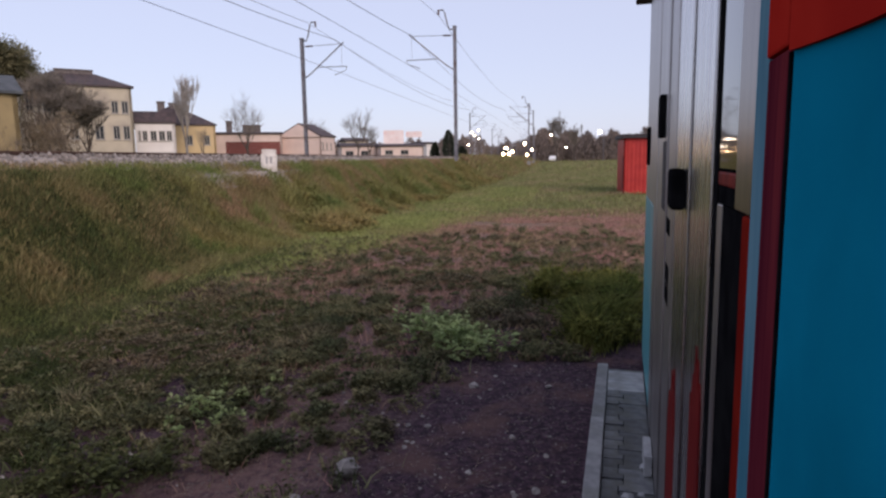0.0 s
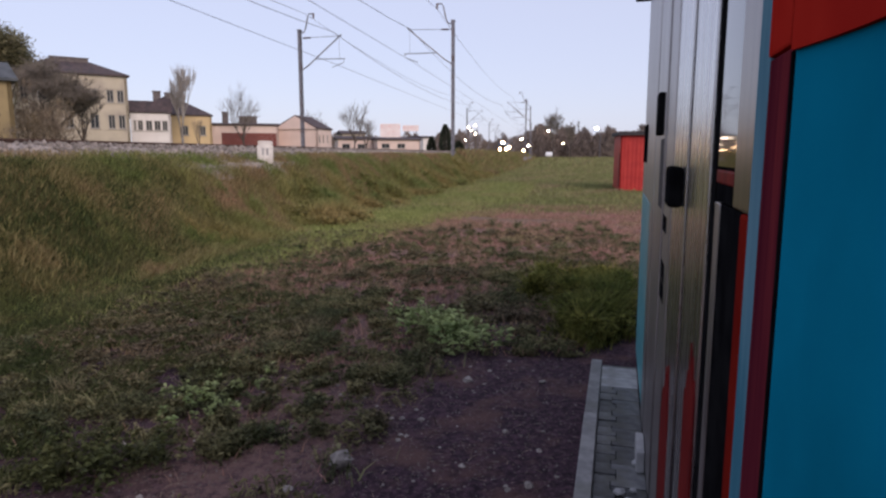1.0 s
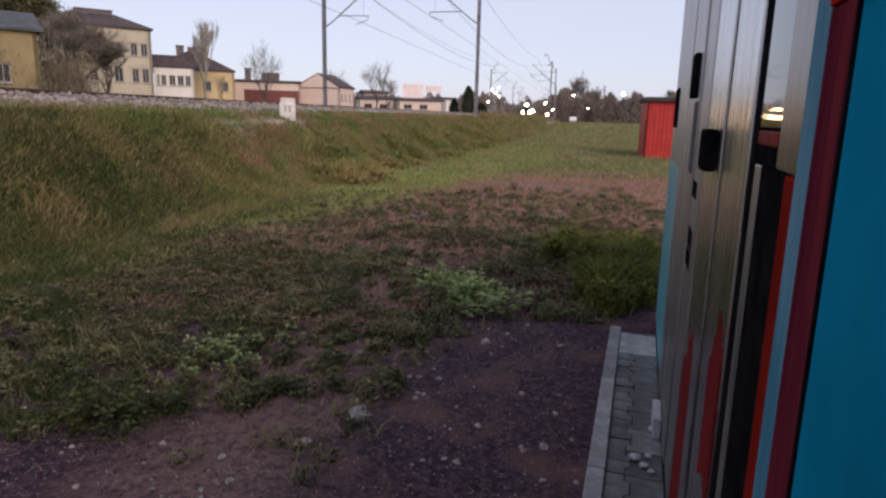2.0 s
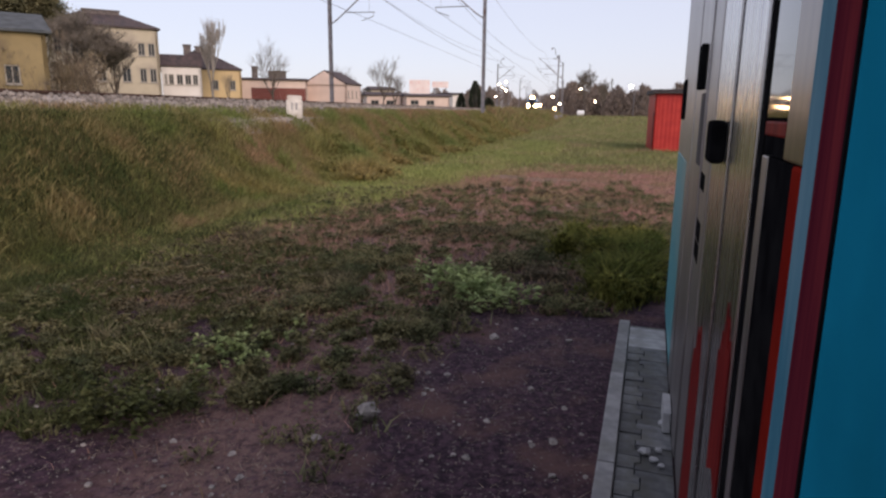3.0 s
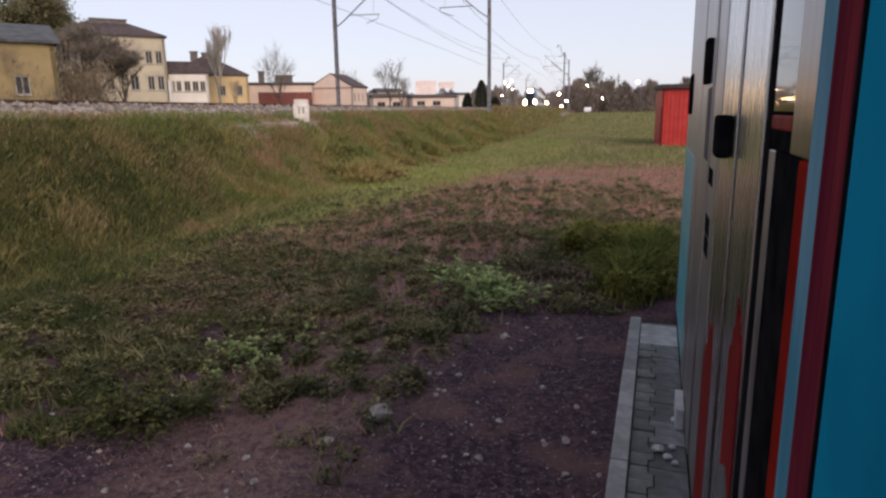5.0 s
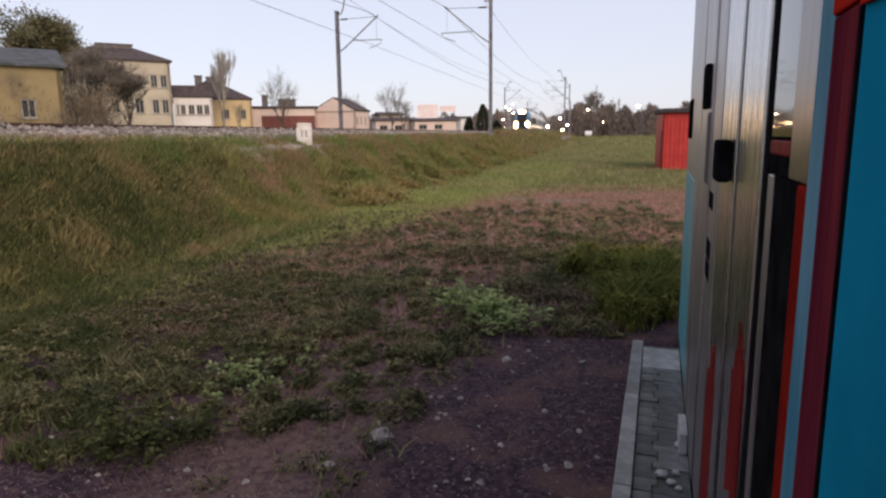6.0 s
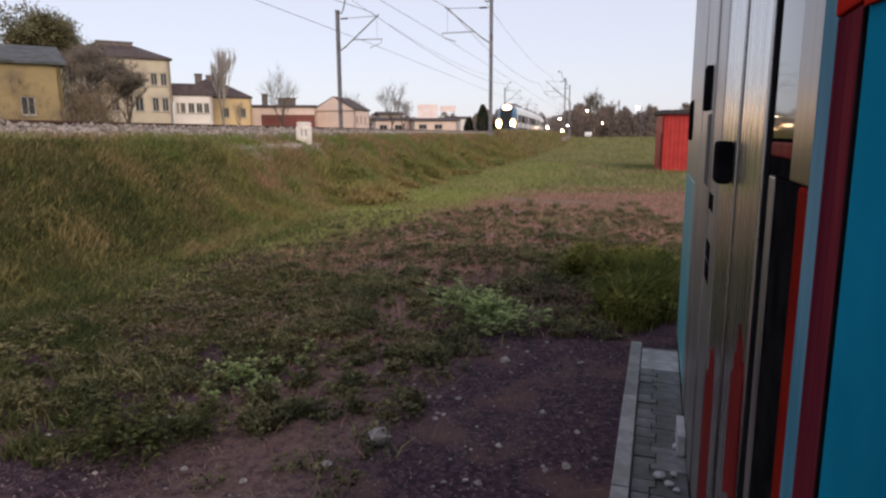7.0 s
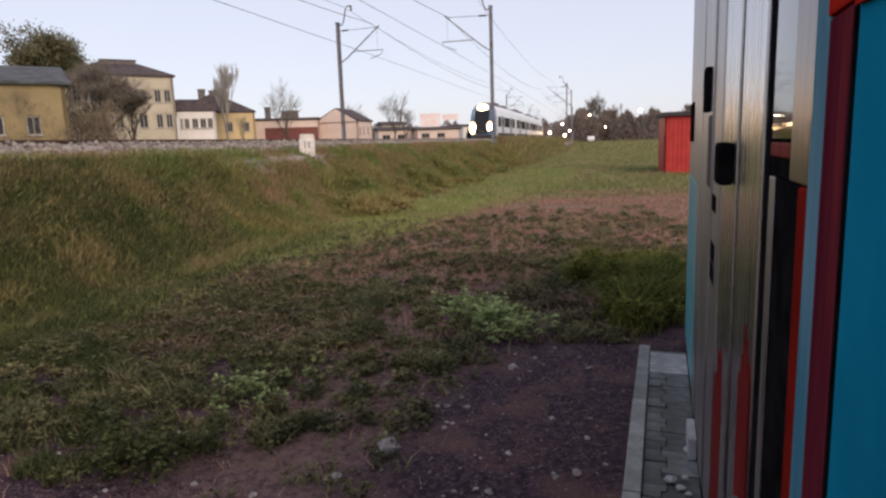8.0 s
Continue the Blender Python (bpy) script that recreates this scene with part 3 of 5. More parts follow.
def pavement():
    """Toothed pavers between the kerb and the kiosk."""
    base = tagged(part("pavement", boxes((-1.2, 4.57, 0.0, 0.235, -0.12, 0.004)), M_PAVER, None), "narrow strip of toothed grey concrete pavers along the kiosk", "pavement", kind="structure")
    base.matrix_world = KIOSK
    y0, y1 = 0.004, 0.230
    pitch = 0.105
    inner = mesh_of("paver", prism(bmesh.new(), [(0.002, y0), (2 * pitch - 0.002, y0), (2 * pitch - 0.002, 0.155), (1.55 * pitch, 0.155), (1.45 * pitch, 0.131), (0.55 * pitch, 0.131), (0.45 * pitch, 0.155), (0.002, 0.155)], 0.0, 0.03), M_PAVER)
    outer = mesh_of("paver", prism(bmesh.new(), [(0.002, 0.160), (0.45 * pitch, 0.160), (0.55 * pitch, 0.136), (pitch - 0.002, 0.136), (pitch - 0.002, y1), (0.002, y1)], 0.0, 0.03), M_PAVER)
    outer2 = mesh_of("paver", prism(bmesh.new(), [(0.002, 0.136), (0.45 * pitch, 0.136), (0.55 * pitch, 0.160), (pitch - 0.002, 0.160), (pitch - 0.002, y1), (0.002, y1)], 0.0, 0.03), M_PAVER)
    rng = random.Random(4)
    x = -1.2
    while x < 4.05:
        for me, dx in ((inner, 0), (outer, 0), (outer2, pitch)):
            o = new("paver", me)
            o.parent = base
            o.matrix_basis = pose(x + dx, 0, rng.uniform(-0.006, 0.004), rng.uniform(-0.8, 0.8), rng.uniform(-0.8, 0.8), rng.uniform(-0.5, 0.5))
        x += 2 * pitch
    slab = mesh_of("slab", prism(bmesh.new(), [(0.002, y0), (0.19, y0), (0.19, y1), (0.002, y1)], 0.0, 0.034), M_SLAB)
    for i in range(2):
        o = new("slab", slab)
        o.parent = base
        o.matrix_basis = pose(x + 0.002 + 0.195 * i, 0, 0, 0.4, -0.3, 0)
    kb = bmesh.new()
    box(kb, 0.003, 0.997, 0.236, 0.309, -0.15, 0.042, bevel=0.006)
    kerb = mesh_of("kerb_stone", kb, M_KERB)
    for i in range(6):
        o = new("kerb_stone", kerb)
        o.parent = base
        o.matrix_basis = pose(-1.42 + i, 0, rng.uniform(-0.003, 0.003), 0, 0, rng.uniform(-0.2, 0.2))


pavement()


def chips():
    """Broken paver pieces and a wedge of concrete on the strip."""
    rng = random.Random(9)
    for x, y, r in ((2.72, 0.115, 0.034), (2.66, 0.08, 0.022), (2.62, 0.05, 0.018), (2.75, 0.06, 0.02), (3.02, 0.04, 0.03)):
        bm = bmesh.new()
        bmesh.ops.create_icosphere(bm, subdivisions=1, radius=r)
        for v in bm.verts:
            v.co *= rng.uniform(0.7, 1.2)
            v.co.z *= 0.5
        o = part("concrete_chip", bm, M_SLAB)
        o.matrix_world = KIOSK @ pose(x, y, 0.04, 0, 0, rng.uniform(0, 360))
        tagged(o, "broken chip of pale concrete lying on the pavers", "rubble", "paver rubble")


chips()
block = part("concrete_block", boxes((2.93, 3.16, 0.008, 0.045, 0.034, 0.135), bevel=0.006), M_SLAB)
block.matrix_world = KIOSK
tagged(block, "small pale concrete block leaning at the kiosk foot", "rubble", "paver rubble")


# ---- red shed ----
def shed():
    W, D, Hh = 3.2, 2.6, 2.2
    p = thing("shed", Matrix.Translation((7.12, 26.0, 0.02)) @ pose(0, 0, 0, 0, 0, -9), "small red corrugated-metal shed with a dark flat roof", "shed")

    def corr(n, length):
        pts = []
        for i in range(n + 1):
            x = length * i / n
            pts.append((x, 0.0 if i % 2 else -0.012))
        return pts
    bm = bmesh.new()
    pts = corr(40, W)
    prism(bm, pts + [(W, 0.05), (0, 0.05)], 0, Hh)
    part("front_wall", bm, M_REDSHEET, p)
    bm = bmesh.new()
    prism(bm, [(0, 0.05), (0.05, 0.05), (0.05, D), (0, D)], 0, Hh)
    part("side_wall", bm, M_REDSHEET, p)
    part("side_wall", boxes((W - 0.05, W, 0.05, D, 0, Hh)), M_REDSHEET, p)
    part("back_wall", boxes((0.05, W - 0.05, D - 0.05, D, 0, Hh)), M_REDSHEET, p)
    part("roof", boxes((-0.12, W + 0.1, -0.15, D + 0.1, Hh, Hh + 0.16), bevel=0.01), M_ROOFING, p, "dark flat roof with deep fascia")
    part("corner_trim", boxes((-0.03, 0.03, -0.03, 0.05, 0, Hh - 0.01)), M_REDDARK, p, "dark red worn corner trim")
    part("door_post", boxes((-0.035, -0.002, 0.15, 0.3, 0.2, 1.5)), M_ROOFING, p, "dark strip on the side wall")


shed()

# ---- houses behind the line ----
def wall_mat(name, c, stain):
    c2 = tuple(v * 0.86 for v in c)
    return surface(name, c, c2, 0.8, 0.9, bump=0.25, fine=12, c3=stain, stain=0.35, spread=0.2)


M_CREAM = wall_mat("cream_render", (0.48, 0.42, 0.325), (0.33, 0.285, 0.235))
M_OCHRE = wall_mat("ochre_render", (0.27, 0.205, 0.105), (0.13, 0.10, 0.062))
M_WHITE = wall_mat("white_render", (0.70, 0.66, 0.63), (0.60, 0.55, 0.52))
M_YELLOW = wall_mat("yellow_render", (0.56, 0.42, 0.235), (0.50, 0.37, 0.22))
M_PINK = wall_mat("pinkish_render", (0.66, 0.52, 0.46), (0.57, 0.43, 0.38))
M_REDWOOD = wall_mat("dark_red_boards", (0.187, 0.060, 0.051), (0.119, 0.043, 0.043))
M_ROOF = surface("roof_sheet", (0.045, 0.032, 0.034), (0.075, 0.05, 0.05), 2, 0.8, bump=0.3, fine=6, c3=(0.03, 0.024, 0.026))
M_SLATE = surface("blue_grey_roofing", (0.045, 0.052, 0.06), (0.075, 0.082, 0.09), 2, 0.8, bump=0.3, fine=6, c3=(0.035, 0.04, 0.04))
M_BRICKCH = surface("chimney_brick", (0.085, 0.072, 0.07), (0.15, 0.125, 0.12), 4, 0.9)
M_PANE, _n, _b = shader("window_pane")
_b.inputs["Base Color"].default_value = (0.02, 0.025, 0.03, 1)
_b.inputs["Roughness"].default_value = 0.3
_b.inputs["Specular IOR Level"].default_value = 0.2
M_FRAME = surface("window_frame", (0.24, 0.22, 0.20), (0.32, 0.30, 0.27), 5, 0.6, bump=0)


def bearing(az_, y):
    """A place on the ground by its bearing from the origin and its distance ahead."""
    return Vector((y * math.tan(radians(az_)), y, 0))


def ring_place(az_, d):
    """The same by the straight distance."""
    return Vector((d * math.sin(radians(az_)), d * math.cos(radians(az_)), 0))


def house(name, a, b_, depth, eave, ridge, mat, label, rows=(), roof="gable", chimneys=(), base=0.55, over=0.35, side_rows=(), cover=None):
    """A house whose front runs from a to b_ (ground places); local x along the front, y away from the viewer.
    rows: windows x0, x1, z0, z1 on the front; side_rows: the same on the wall at the end b_ (y along it)."""
    v = b_ - a
    Wd = v.length
    ang = math.degrees(math.atan2(v.y, v.x))
    hs = thing(name, Matrix.Translation((a.x, a.y, base)) @ pose(0, 0, 0, 0, 0, ang), label, "house")
    eave, ridge = eave - base, ridge - base
    t = 0.3

    def wall(length, holes):
        xs = sorted({0.0, length, *[h[0] for h in holes], *[h[1] for h in holes]})
        zs = sorted({0.0, eave, *[h[2] for h in holes], *[h[3] for h in holes]})
        bm = bmesh.new()
        vert = {}

        def V(i, y, k):
            if (i, y, k) not in vert:
                vert[i, y, k] = bm.verts.new((xs[i], y, zs[k]))
            return vert[i, y, k]

        def solid(i, k):
            return 0 <= i < len(xs) - 1 and 0 <= k < len(zs) - 1 and not any(h[0] <= xs[i] and xs[i + 1] <= h[1] and h[2] <= zs[k] and zs[k + 1] <= h[3] for h in holes)
        for i in range(len(xs) - 1):
            for k in range(len(zs) - 1):
                if not solid(i, k):
                    continue
                bm.faces.new((V(i, 0, k), V(i + 1, 0, k), V(i + 1, 0, k + 1), V(i, 0, k + 1)))
                bm.faces.new((V(i, t, k), V(i, t, k + 1), V(i + 1, t, k + 1), V(i + 1, t, k)))
                for di, dk, a, c in ((-1, 0, (0, 0), (0, 1)), (1, 0, (1, 1), (1, 0)), (0, -1, (1, 0), (0, 0)), (0, 1, (0, 1), (1, 1))):
                    if not solid(i + di, k + dk):
                        bm.faces.new((V(i + a[0], 0, k + a[1]), V(i + c[0], 0, k + c[1]), V(i + c[0], t, k + c[1]), V(i + a[0], t, k + a[1])))
        return bm
    fh = [(x0, x1, z0 - base, z1 - base) for x0, x1, z0, z1 in rows]
    sh = [(x0, x1, z0 - base, z1 - base) for x0, x1, z0, z1 in side_rows]
    part("wall", wall(Wd, fh), mat, hs)
    side = part("wall", wall(depth, sh), mat, hs)
    side.matrix_basis = Matrix.Translation((Wd, 0, 0)) @ pose(0, 0, 0, 0, 0, 90)
    part("wall", boxes((0, t, t, depth, 0, eave)), mat, hs)
    part("wall", boxes((t, Wd, depth - t, depth, 0, eave)), mat, hs)

    def window(h, m):
        x0, x1, z0, z1 = h
        w = part("window", boxes((x0, x1, 0.12, 0.14, z0, z1)), M_PANE, hs, "dark window pane")
        w.matrix_basis = m
        xm = (x0 + x1) / 2
        part("frame", boxes((x0, x0 + 0.09, 0.07, 0.12, z0, z1), (x1 - 0.09, x1, 0.07, 0.12, z0, z1), (x0, x1, 0.075, 0.118, z1 - 0.09, z1), (x0, x1, 0.075, 0.118, z0, z0 + 0.09), (xm - 0.04, xm + 0.04, 0.08, 0.117, z0, z1)), M_FRAME, w)
        part("sill", boxes((x0 - 0.08, x1 + 0.08, -0.1, 0.1, z0 - 0.08, z0 - 0.004)), M_FRAME, w)
    for h in fh:
        window(h, Matrix())
    for h in sh:
        window(h, Matrix.Translation((Wd, 0, 0)) @ pose(0, 0, 0, 0, 0, 90))
    # roof: a closed solid with overhang
    o = over
    bm = bmesh.new()
    x0, x1, y0, y1 = -o, Wd + o, -o, depth + o
    lo = [bm.verts.new(c) for c in ((x0, y0, eave), (x1, y0, eave), (x1, y1, eave), (x0, y1, eave))]
    lo2 = [bm.verts.new(c) for c in ((x0, y0, eave + 0.18), (x1, y0, eave + 0.18), (x1, y1, eave + 0.18), (x0, y1, eave + 0.18))]
    ym, xm = depth / 2, Wd / 2
    if roof == "hip":
        in_ = min(ym, xm) * 0.95
        top = [bm.verts.new((x0 + in_, ym, ridge)), bm.verts.new((x1 - in_, ym, ridge))]
    elif roof == "across":
        top = [bm.verts.new((xm, y0, ridge)), bm.verts.new((xm, y1, ridge))]
    else:
        top = [bm.verts.new((x0, ym, ridge)), bm.verts.new((x1, ym, ridge))]
    for i in range(4):
        bm.faces.new((lo[i], lo[(i + 1) % 4], lo2[(i + 1) % 4], lo2[i]))
    bm.faces.new(lo[::-1])
    if roof == "across":
        bm.faces.new((lo2[0], lo2[1], top[0]))
        bm.faces.new((lo2[1], lo2[2], top[1], top[0]))
        bm.faces.new((lo2[2], lo2[3], top[1]))
        bm.faces.new((lo2[3], lo2[0], top[0], top[1]))
    else:
        bm.faces.new((lo2[0], lo2[1], top[1], top[0]))
        bm.faces.new((lo2[1], lo2[2], top[1]))
        bm.faces.new((lo2[2], lo2[3], top[0], top[1]))
        bm.faces.new((lo2[3], lo2[0], top[0]))
    rf = part("roof", bm, cover or M_ROOF, hs, "dark sheet roof")
    if roof == "across":   # rendered gable in front
        bm = bmesh.new()
        prism(bm, [(0, eave), (Wd, eave), (xm, ridge - 0.12)], -o - 0.06, -o - 0.004, Matrix(((1, 0, 0, 0), (0, 0, 1, 0), (0, 1, 0, 0), (0, 0, 0, 1))))
        part("gable", bm, mat, hs)
    for cx, cy, cw, z0, z1 in chimneys:
        part("chimney", boxes((cx - cw / 2, cx + cw / 2, cy - 0.4, cy + 0.4, z0 - base, z1 - base), (cx - cw / 2 - 0.08, cx + cw / 2 + 0.08, cy - 0.48, cy + 0.48, z1 - base, z1 - base + 0.12)), M_BRICKCH, rf)
    return hs


house("house", ring_place(-32.9, 79.0), ring_place(-25.4, 80.0), 8.0, 9.75, 11.7, M_CREAM,
      "three-storey cream rendered house with a dark hipped roof and chimneys", roof="hip", over=0.25,
      rows=[(10.4 - c - w, 10.4 - c, z0, z1) for c, w in ((0.35, 0.7), (1.35, 0.7), (2.9, 0.9), (5.3, 0.9), (7.6, 0.8), (9.2, 0.7)) for z0, z1 in ((7.0, 8.35), (4.2, 5.7))],
      chimneys=((5.4, 3.6, 3.6, 10.6, 11.75), ))
house("house", ring_place(-25.35, 84.0), ring_place(-22.38, 84.0), 3.0, 6.2, 7.7, M_WHITE, "low white rendered house with a row of small windows", over=0.15,
      rows=[(x, x + w, 4.2, 5.35) for x, w in ((0.3, 0.3), (0.75, 0.55), (1.6, 0.7), (2.5, 0.7), (3.35, 0.6))])
house("house", ring_place(-25.3, 88.0), ring_place(-19.3, 88.5), 11.0, 6.2, 9.0, M_YELLOW, "low yellow rendered house under a dark hipped sheet roof", over=0.15, roof="hip",
      rows=[(5.7, 6.45, 3.8, 5.0), (7.8, 8.5, 3.8, 5.0)], chimneys=((3.2, 5.0, 0.9, 8.2, 9.4), (4.6, 5.0, 0.9, 8.2, 9.25)))
shed_row = house("outbuilding", ring_place(-19.5, 93.0), ring_place(-14.0, 93.0), 6.0, 5.3, 5.75, M_PINK, "long low pinkish outbuilding with dark red boarding", over=0.2,
      rows=[], chimneys=((2.0, 2.5, 0.8, 5.2, 7.1), (5.0, 3.0, 2.4, 5.2, 6.6)))
for x0, x1 in ((1.5, 4.4), (4.45, 8.6)):
    for x in np.arange(x0, x1 - 0.1, 0.2).tolist():
        part("board", boxes((x, x + 0.19, -0.06, -0.002, 0.9, 3.75)), M_REDWOOD, shed_row, "dark red upright board")
house("house", ring_place(-14.3, 98.0), ring_place(-10.75, 95.0), 5.0, 5.0, 7.0, M_PINK, "pale pinkish house with its plain gable towards the line", roof="across", over=0.15,
      side_rows=[(0.5, 1.0, 3.2, 4.2), (1.8, 2.3, 3.2, 4.2), (3.3, 3.8, 3.2, 4.2)])
house("house", ring_place(-46.0, 55), ring_place(-33.0, 55), 8.0, 6.5, 8.2, M_OCHRE, "ochre rendered house with a blue-grey roof behind branches", cover=M_SLATE,
      rows=[(x, x + 0.9, z, z + 1.3) for x in (5.0, 7.6, 9.8) for z in (3.0, )])
for a0, a1, y, e, r_, mat_, lab in ((-9.0, -5.9, 132, 4.4, 5.2, M_PINK, "low pinkish storage building in the distance"), (-5.6, -1.9, 128, 4.2, 4.8, M_PINK, "long pale storage building in the distance"),
                                    (-8.6, -6.6, 150, 6.0, 6.9, M_CREAM, "far cream building behind the sheds"), (-1.6, -0.6, 140, 4.9, 5.4, M_WHITE, "small pale building in the distance")):
    a_, b_ = bearing(a0, y), bearing(a1, y + 2)
    ww = (b_ - a_).length
    house("storage_building", a_, b_, 6.0, e, r_, mat_, lab, rows=[(x, x + 1.6, 2.6, 3.5) for x in np.arange(0.8, ww - 2, 3.1).tolist()])


def billboard(a0, a1, y, z0, z1):
    a, b_ = bearing(a0, y), bearing(a1, y)
    w = (b_ - a).length
    p = thing("billboard", Matrix.Translation((a.x, a.y, 0.5)), "large pale billboard on steel posts in the distance", "billboard", "distant billboards")
    part("panel", boxes((0, w, 0, 0.15, z0 - 0.5, z1 - 0.5)), M_BOARD, p)
    for x in (0.15 * w, 0.85 * w):
        part("post", boxes((x - 0.1, x + 0.1, 0.16, 0.36, 0, z1 - 1)), M_GALV, p)


M_BOARD = surface("billboard_print", (0.72, 0.60, 0.58), (0.82, 0.72, 0.70), 0.6, 0.6, bump=0, c3=(0.7, 0.5, 0.48))
billboard(-5.35, -3.6, 150, 5.2, 8.3)
billboard(-3.4, -2.0, 155, 6.8, 8.2)

# ---- trees ----
M_BARK = surface("bark", (0.045, 0.035, 0.03), (0.09, 0.07, 0.06), 6, 0.9, bump=0.4, fine=30)
M_BARK_PALE = surface("pale_bark", (0.16, 0.14, 0.13), (0.26, 0.24, 0.22), 4, 0.9, bump=0.3)
M_TWIG = surface("budding_twigs", (0.12, 0.10, 0.085), (0.17, 0.145, 0.12), 3, 0.9, bump=0, island=0.3)
M_TWIG_PALE = surface("pale_twigs", (0.28, 0.25, 0.23), (0.36, 0.33, 0.30), 3, 0.9, bump=0, island=0.3)
M_LEAF = foliage("olive_leaves", (0.125, 0.122, 0.066), (0.18, 0.16, 0.088))
M_NEEDLE = foliage("dark_needles", (0.035, 0.045, 0.034), (0.06, 0.07, 0.045))


def tree(name, at, h, spread, seed, label, leaves=0, leaf_mat=None, bark=None, twig=None, depth=5, upright=0.55, leaf=0.16, fork=0.28):
    rng = random.Random(seed)
    trunk, crown = bmesh.new(), bmesh.new()
    tips = []

    def grow(p, d, length, r, level):
        bend = Vector((rng.uniform(-1, 1), rng.uniform(-1, 1), rng.uniform(-0.3, 0.6))) * 0.16
        q = p + d * length * 0.5
        e = q + (d + bend).normalized() * length * 0.5
        tube(trunk if level < 2 else crown, [p, q, e], r, 7 if level == 0 else 3, taper=r * 0.68)
        if level >= depth:
            tips.append(e)
            return
        n = 3 if level < 4 else 4
        if level == 0:
            n = 5
        for i in range(n):
            a = 6.283 * (i + rng.random()) / n
            k = spread / h * 2.0
            side = Vector((math.cos(a), math.sin(a), 0)) * k * rng.uniform(0.5, 1.2)
            nd = (d * upright + side + Vector((0, 0, 0.35 * upright))).normalized()
            start = p + (e - p) * (rng.uniform(0.45, 1.0) if level else rng.uniform(0.6, 1.0))
            grow(start, nd, length * rng.uniform(0.62, 0.86), max(r * 0.55, 0.014), level + 1)
    grow(Vector((0, 0, 0)), Vector((0, 0, 1)), h * fork, h * 0.022, 0)
    tallest = max(v.co.z for v in crown.verts)
    wide = np.percentile([math.hypot(v.co.x, v.co.y) for v in crown.verts], 96)
    fit_ = Matrix.Diagonal((spread / wide, spread / wide, h / tallest, 1))
    bmesh.ops.transform(trunk, matrix=fit_, verts=trunk.verts)
    bmesh.ops.transform(crown, matrix=fit_, verts=crown.verts)
    if leaves:
        for t_ in range(leaves):
            c = fit_ @ rng.choice(tips) + Vector((rng.gauss(0, 1), rng.gauss(0, 1), rng.gauss(0, 0.8))) * spread * 0.13
            u = Vector((rng.uniform(-1, 1), rng.uniform(-1, 1), rng.uniform(-1, 1))).normalized()
            v = u.orthogonal() * leaf * rng.uniform(0.5, 1.2)
            u = u * leaf * rng.uniform(0.6, 1.3)
            crown.faces.new([crown.verts.new(c + w) for w in (-u, v, u, -v)])
    p = thing(name, Matrix.Translation(at) @ pose(0, 0, 0, 0, 0, rng.uniform(0, 360)), label, "tree")
    part("trunk", trunk, bark or M_BARK, p)
    part("crown", crown, (leaf_mat if leaves else twig) or M_TWIG, p)
    return p


def up(v, z):
    return Vector((v.x, v.y, z))


tree("tree", up(bearing(-33.9, 62), 0.5), 12.8, 3.3, 1, "tall rounded tree coming into olive leaf behind the ochre house", leaves=24000, leaf_mat=M_LEAF, leaf=0.10)
tree("tree", up(bearing(-30.7, 57), 0.5), 9.3, 3.8, 2, "broad bare brown tree in front of the cream house", depth=7)
tree("tree", up(bearing(-28.7, 60), 0.5), 7.6, 2.0, 12, "slender bare tree in front of the cream house", depth=5)
tree("tree", up(bearing(-21.6, 79), 0.5), 12.0, 1.7, 3, "slim pale birch still bare in front of the yellow house", bark=M_BARK_PALE, twig=M_TWIG_PALE, depth=6, upright=1.0, fork=0.35)
tree("tree", up(bearing(-16.8, 84), 0.5), 10.6, 2.6, 4, "bare tree with a spreading crown by the outbuilding", depth=5, fork=0.42)
tree("tree", up(bearing(-20.4, 70), 0.5), 5.0, 0.9, 5, "young bare tree in front of the yellow house", depth=4, fork=0.5)
tree("tree", up(bearing(-7.6, 118), 0.5), 11.0, 2.6, 6, "bare thin tree among distant sheds", depth=5, fork=0.4)
tree("tree", up(bearing(-6.6, 124), 0.5), 8.0, 2.0, 7, "small bare tree among distant sheds", depth=5)
tree("tree", up(bearing(-11.0, 112), 0.5), 8.5, 2.4, 8, "bare tree behind the pinkish house", depth=5)


def evergreen(at, h, w, seed):
    """A dense dark cone of needle sprays on a short trunk."""
    rng = random.Random(seed)
    p = thing("conifer", Matrix.Translation(at), "dense dark evergreen beside the line", "tree", "evergreens")
    part("trunk", tube(bmesh.new(), [(0, 0, 0), (0, 0, h * 0.5)], 0.09, 6, taper=0.05), M_BARK, p)
    bm = bmesh.new()
    for _ in range(2600):
        f = rng.random() ** 0.8
        r = w * math.sin(math.pi * (0.12 + 0.86 * f)) ** 0.7 * (0.55 + 0.5 * rng.random()) * (1 + 0.25 * noise.noise((f * 4, seed, 0)))
        a = rng.uniform(0, 6.283)
        c = Vector((r * math.cos(a), r * math.sin(a), 0.25 + h * f))
        u = Vector((math.cos(a), math.sin(a), rng.uniform(0.2, 1.4))).normalized() * rng.uniform(0.12, 0.26)
        v = u.orthogonal().normalized() * rng.uniform(0.04, 0.09)
        bm.faces.new([bm.verts.new(c + q) for q in (-u, v, u, -v)])
    part("crown", bm, M_NEEDLE, p)


evergreen(up(bearing(0.32, 112), 0.6), 5.6, 1.0, 20)
evergreen(up(bearing(-0.9, 114), 0.6), 3.6, 0.75, 21)
evergreen(up(bearing(1.5, 130), 0.6), 3.2, 1.1, 22)


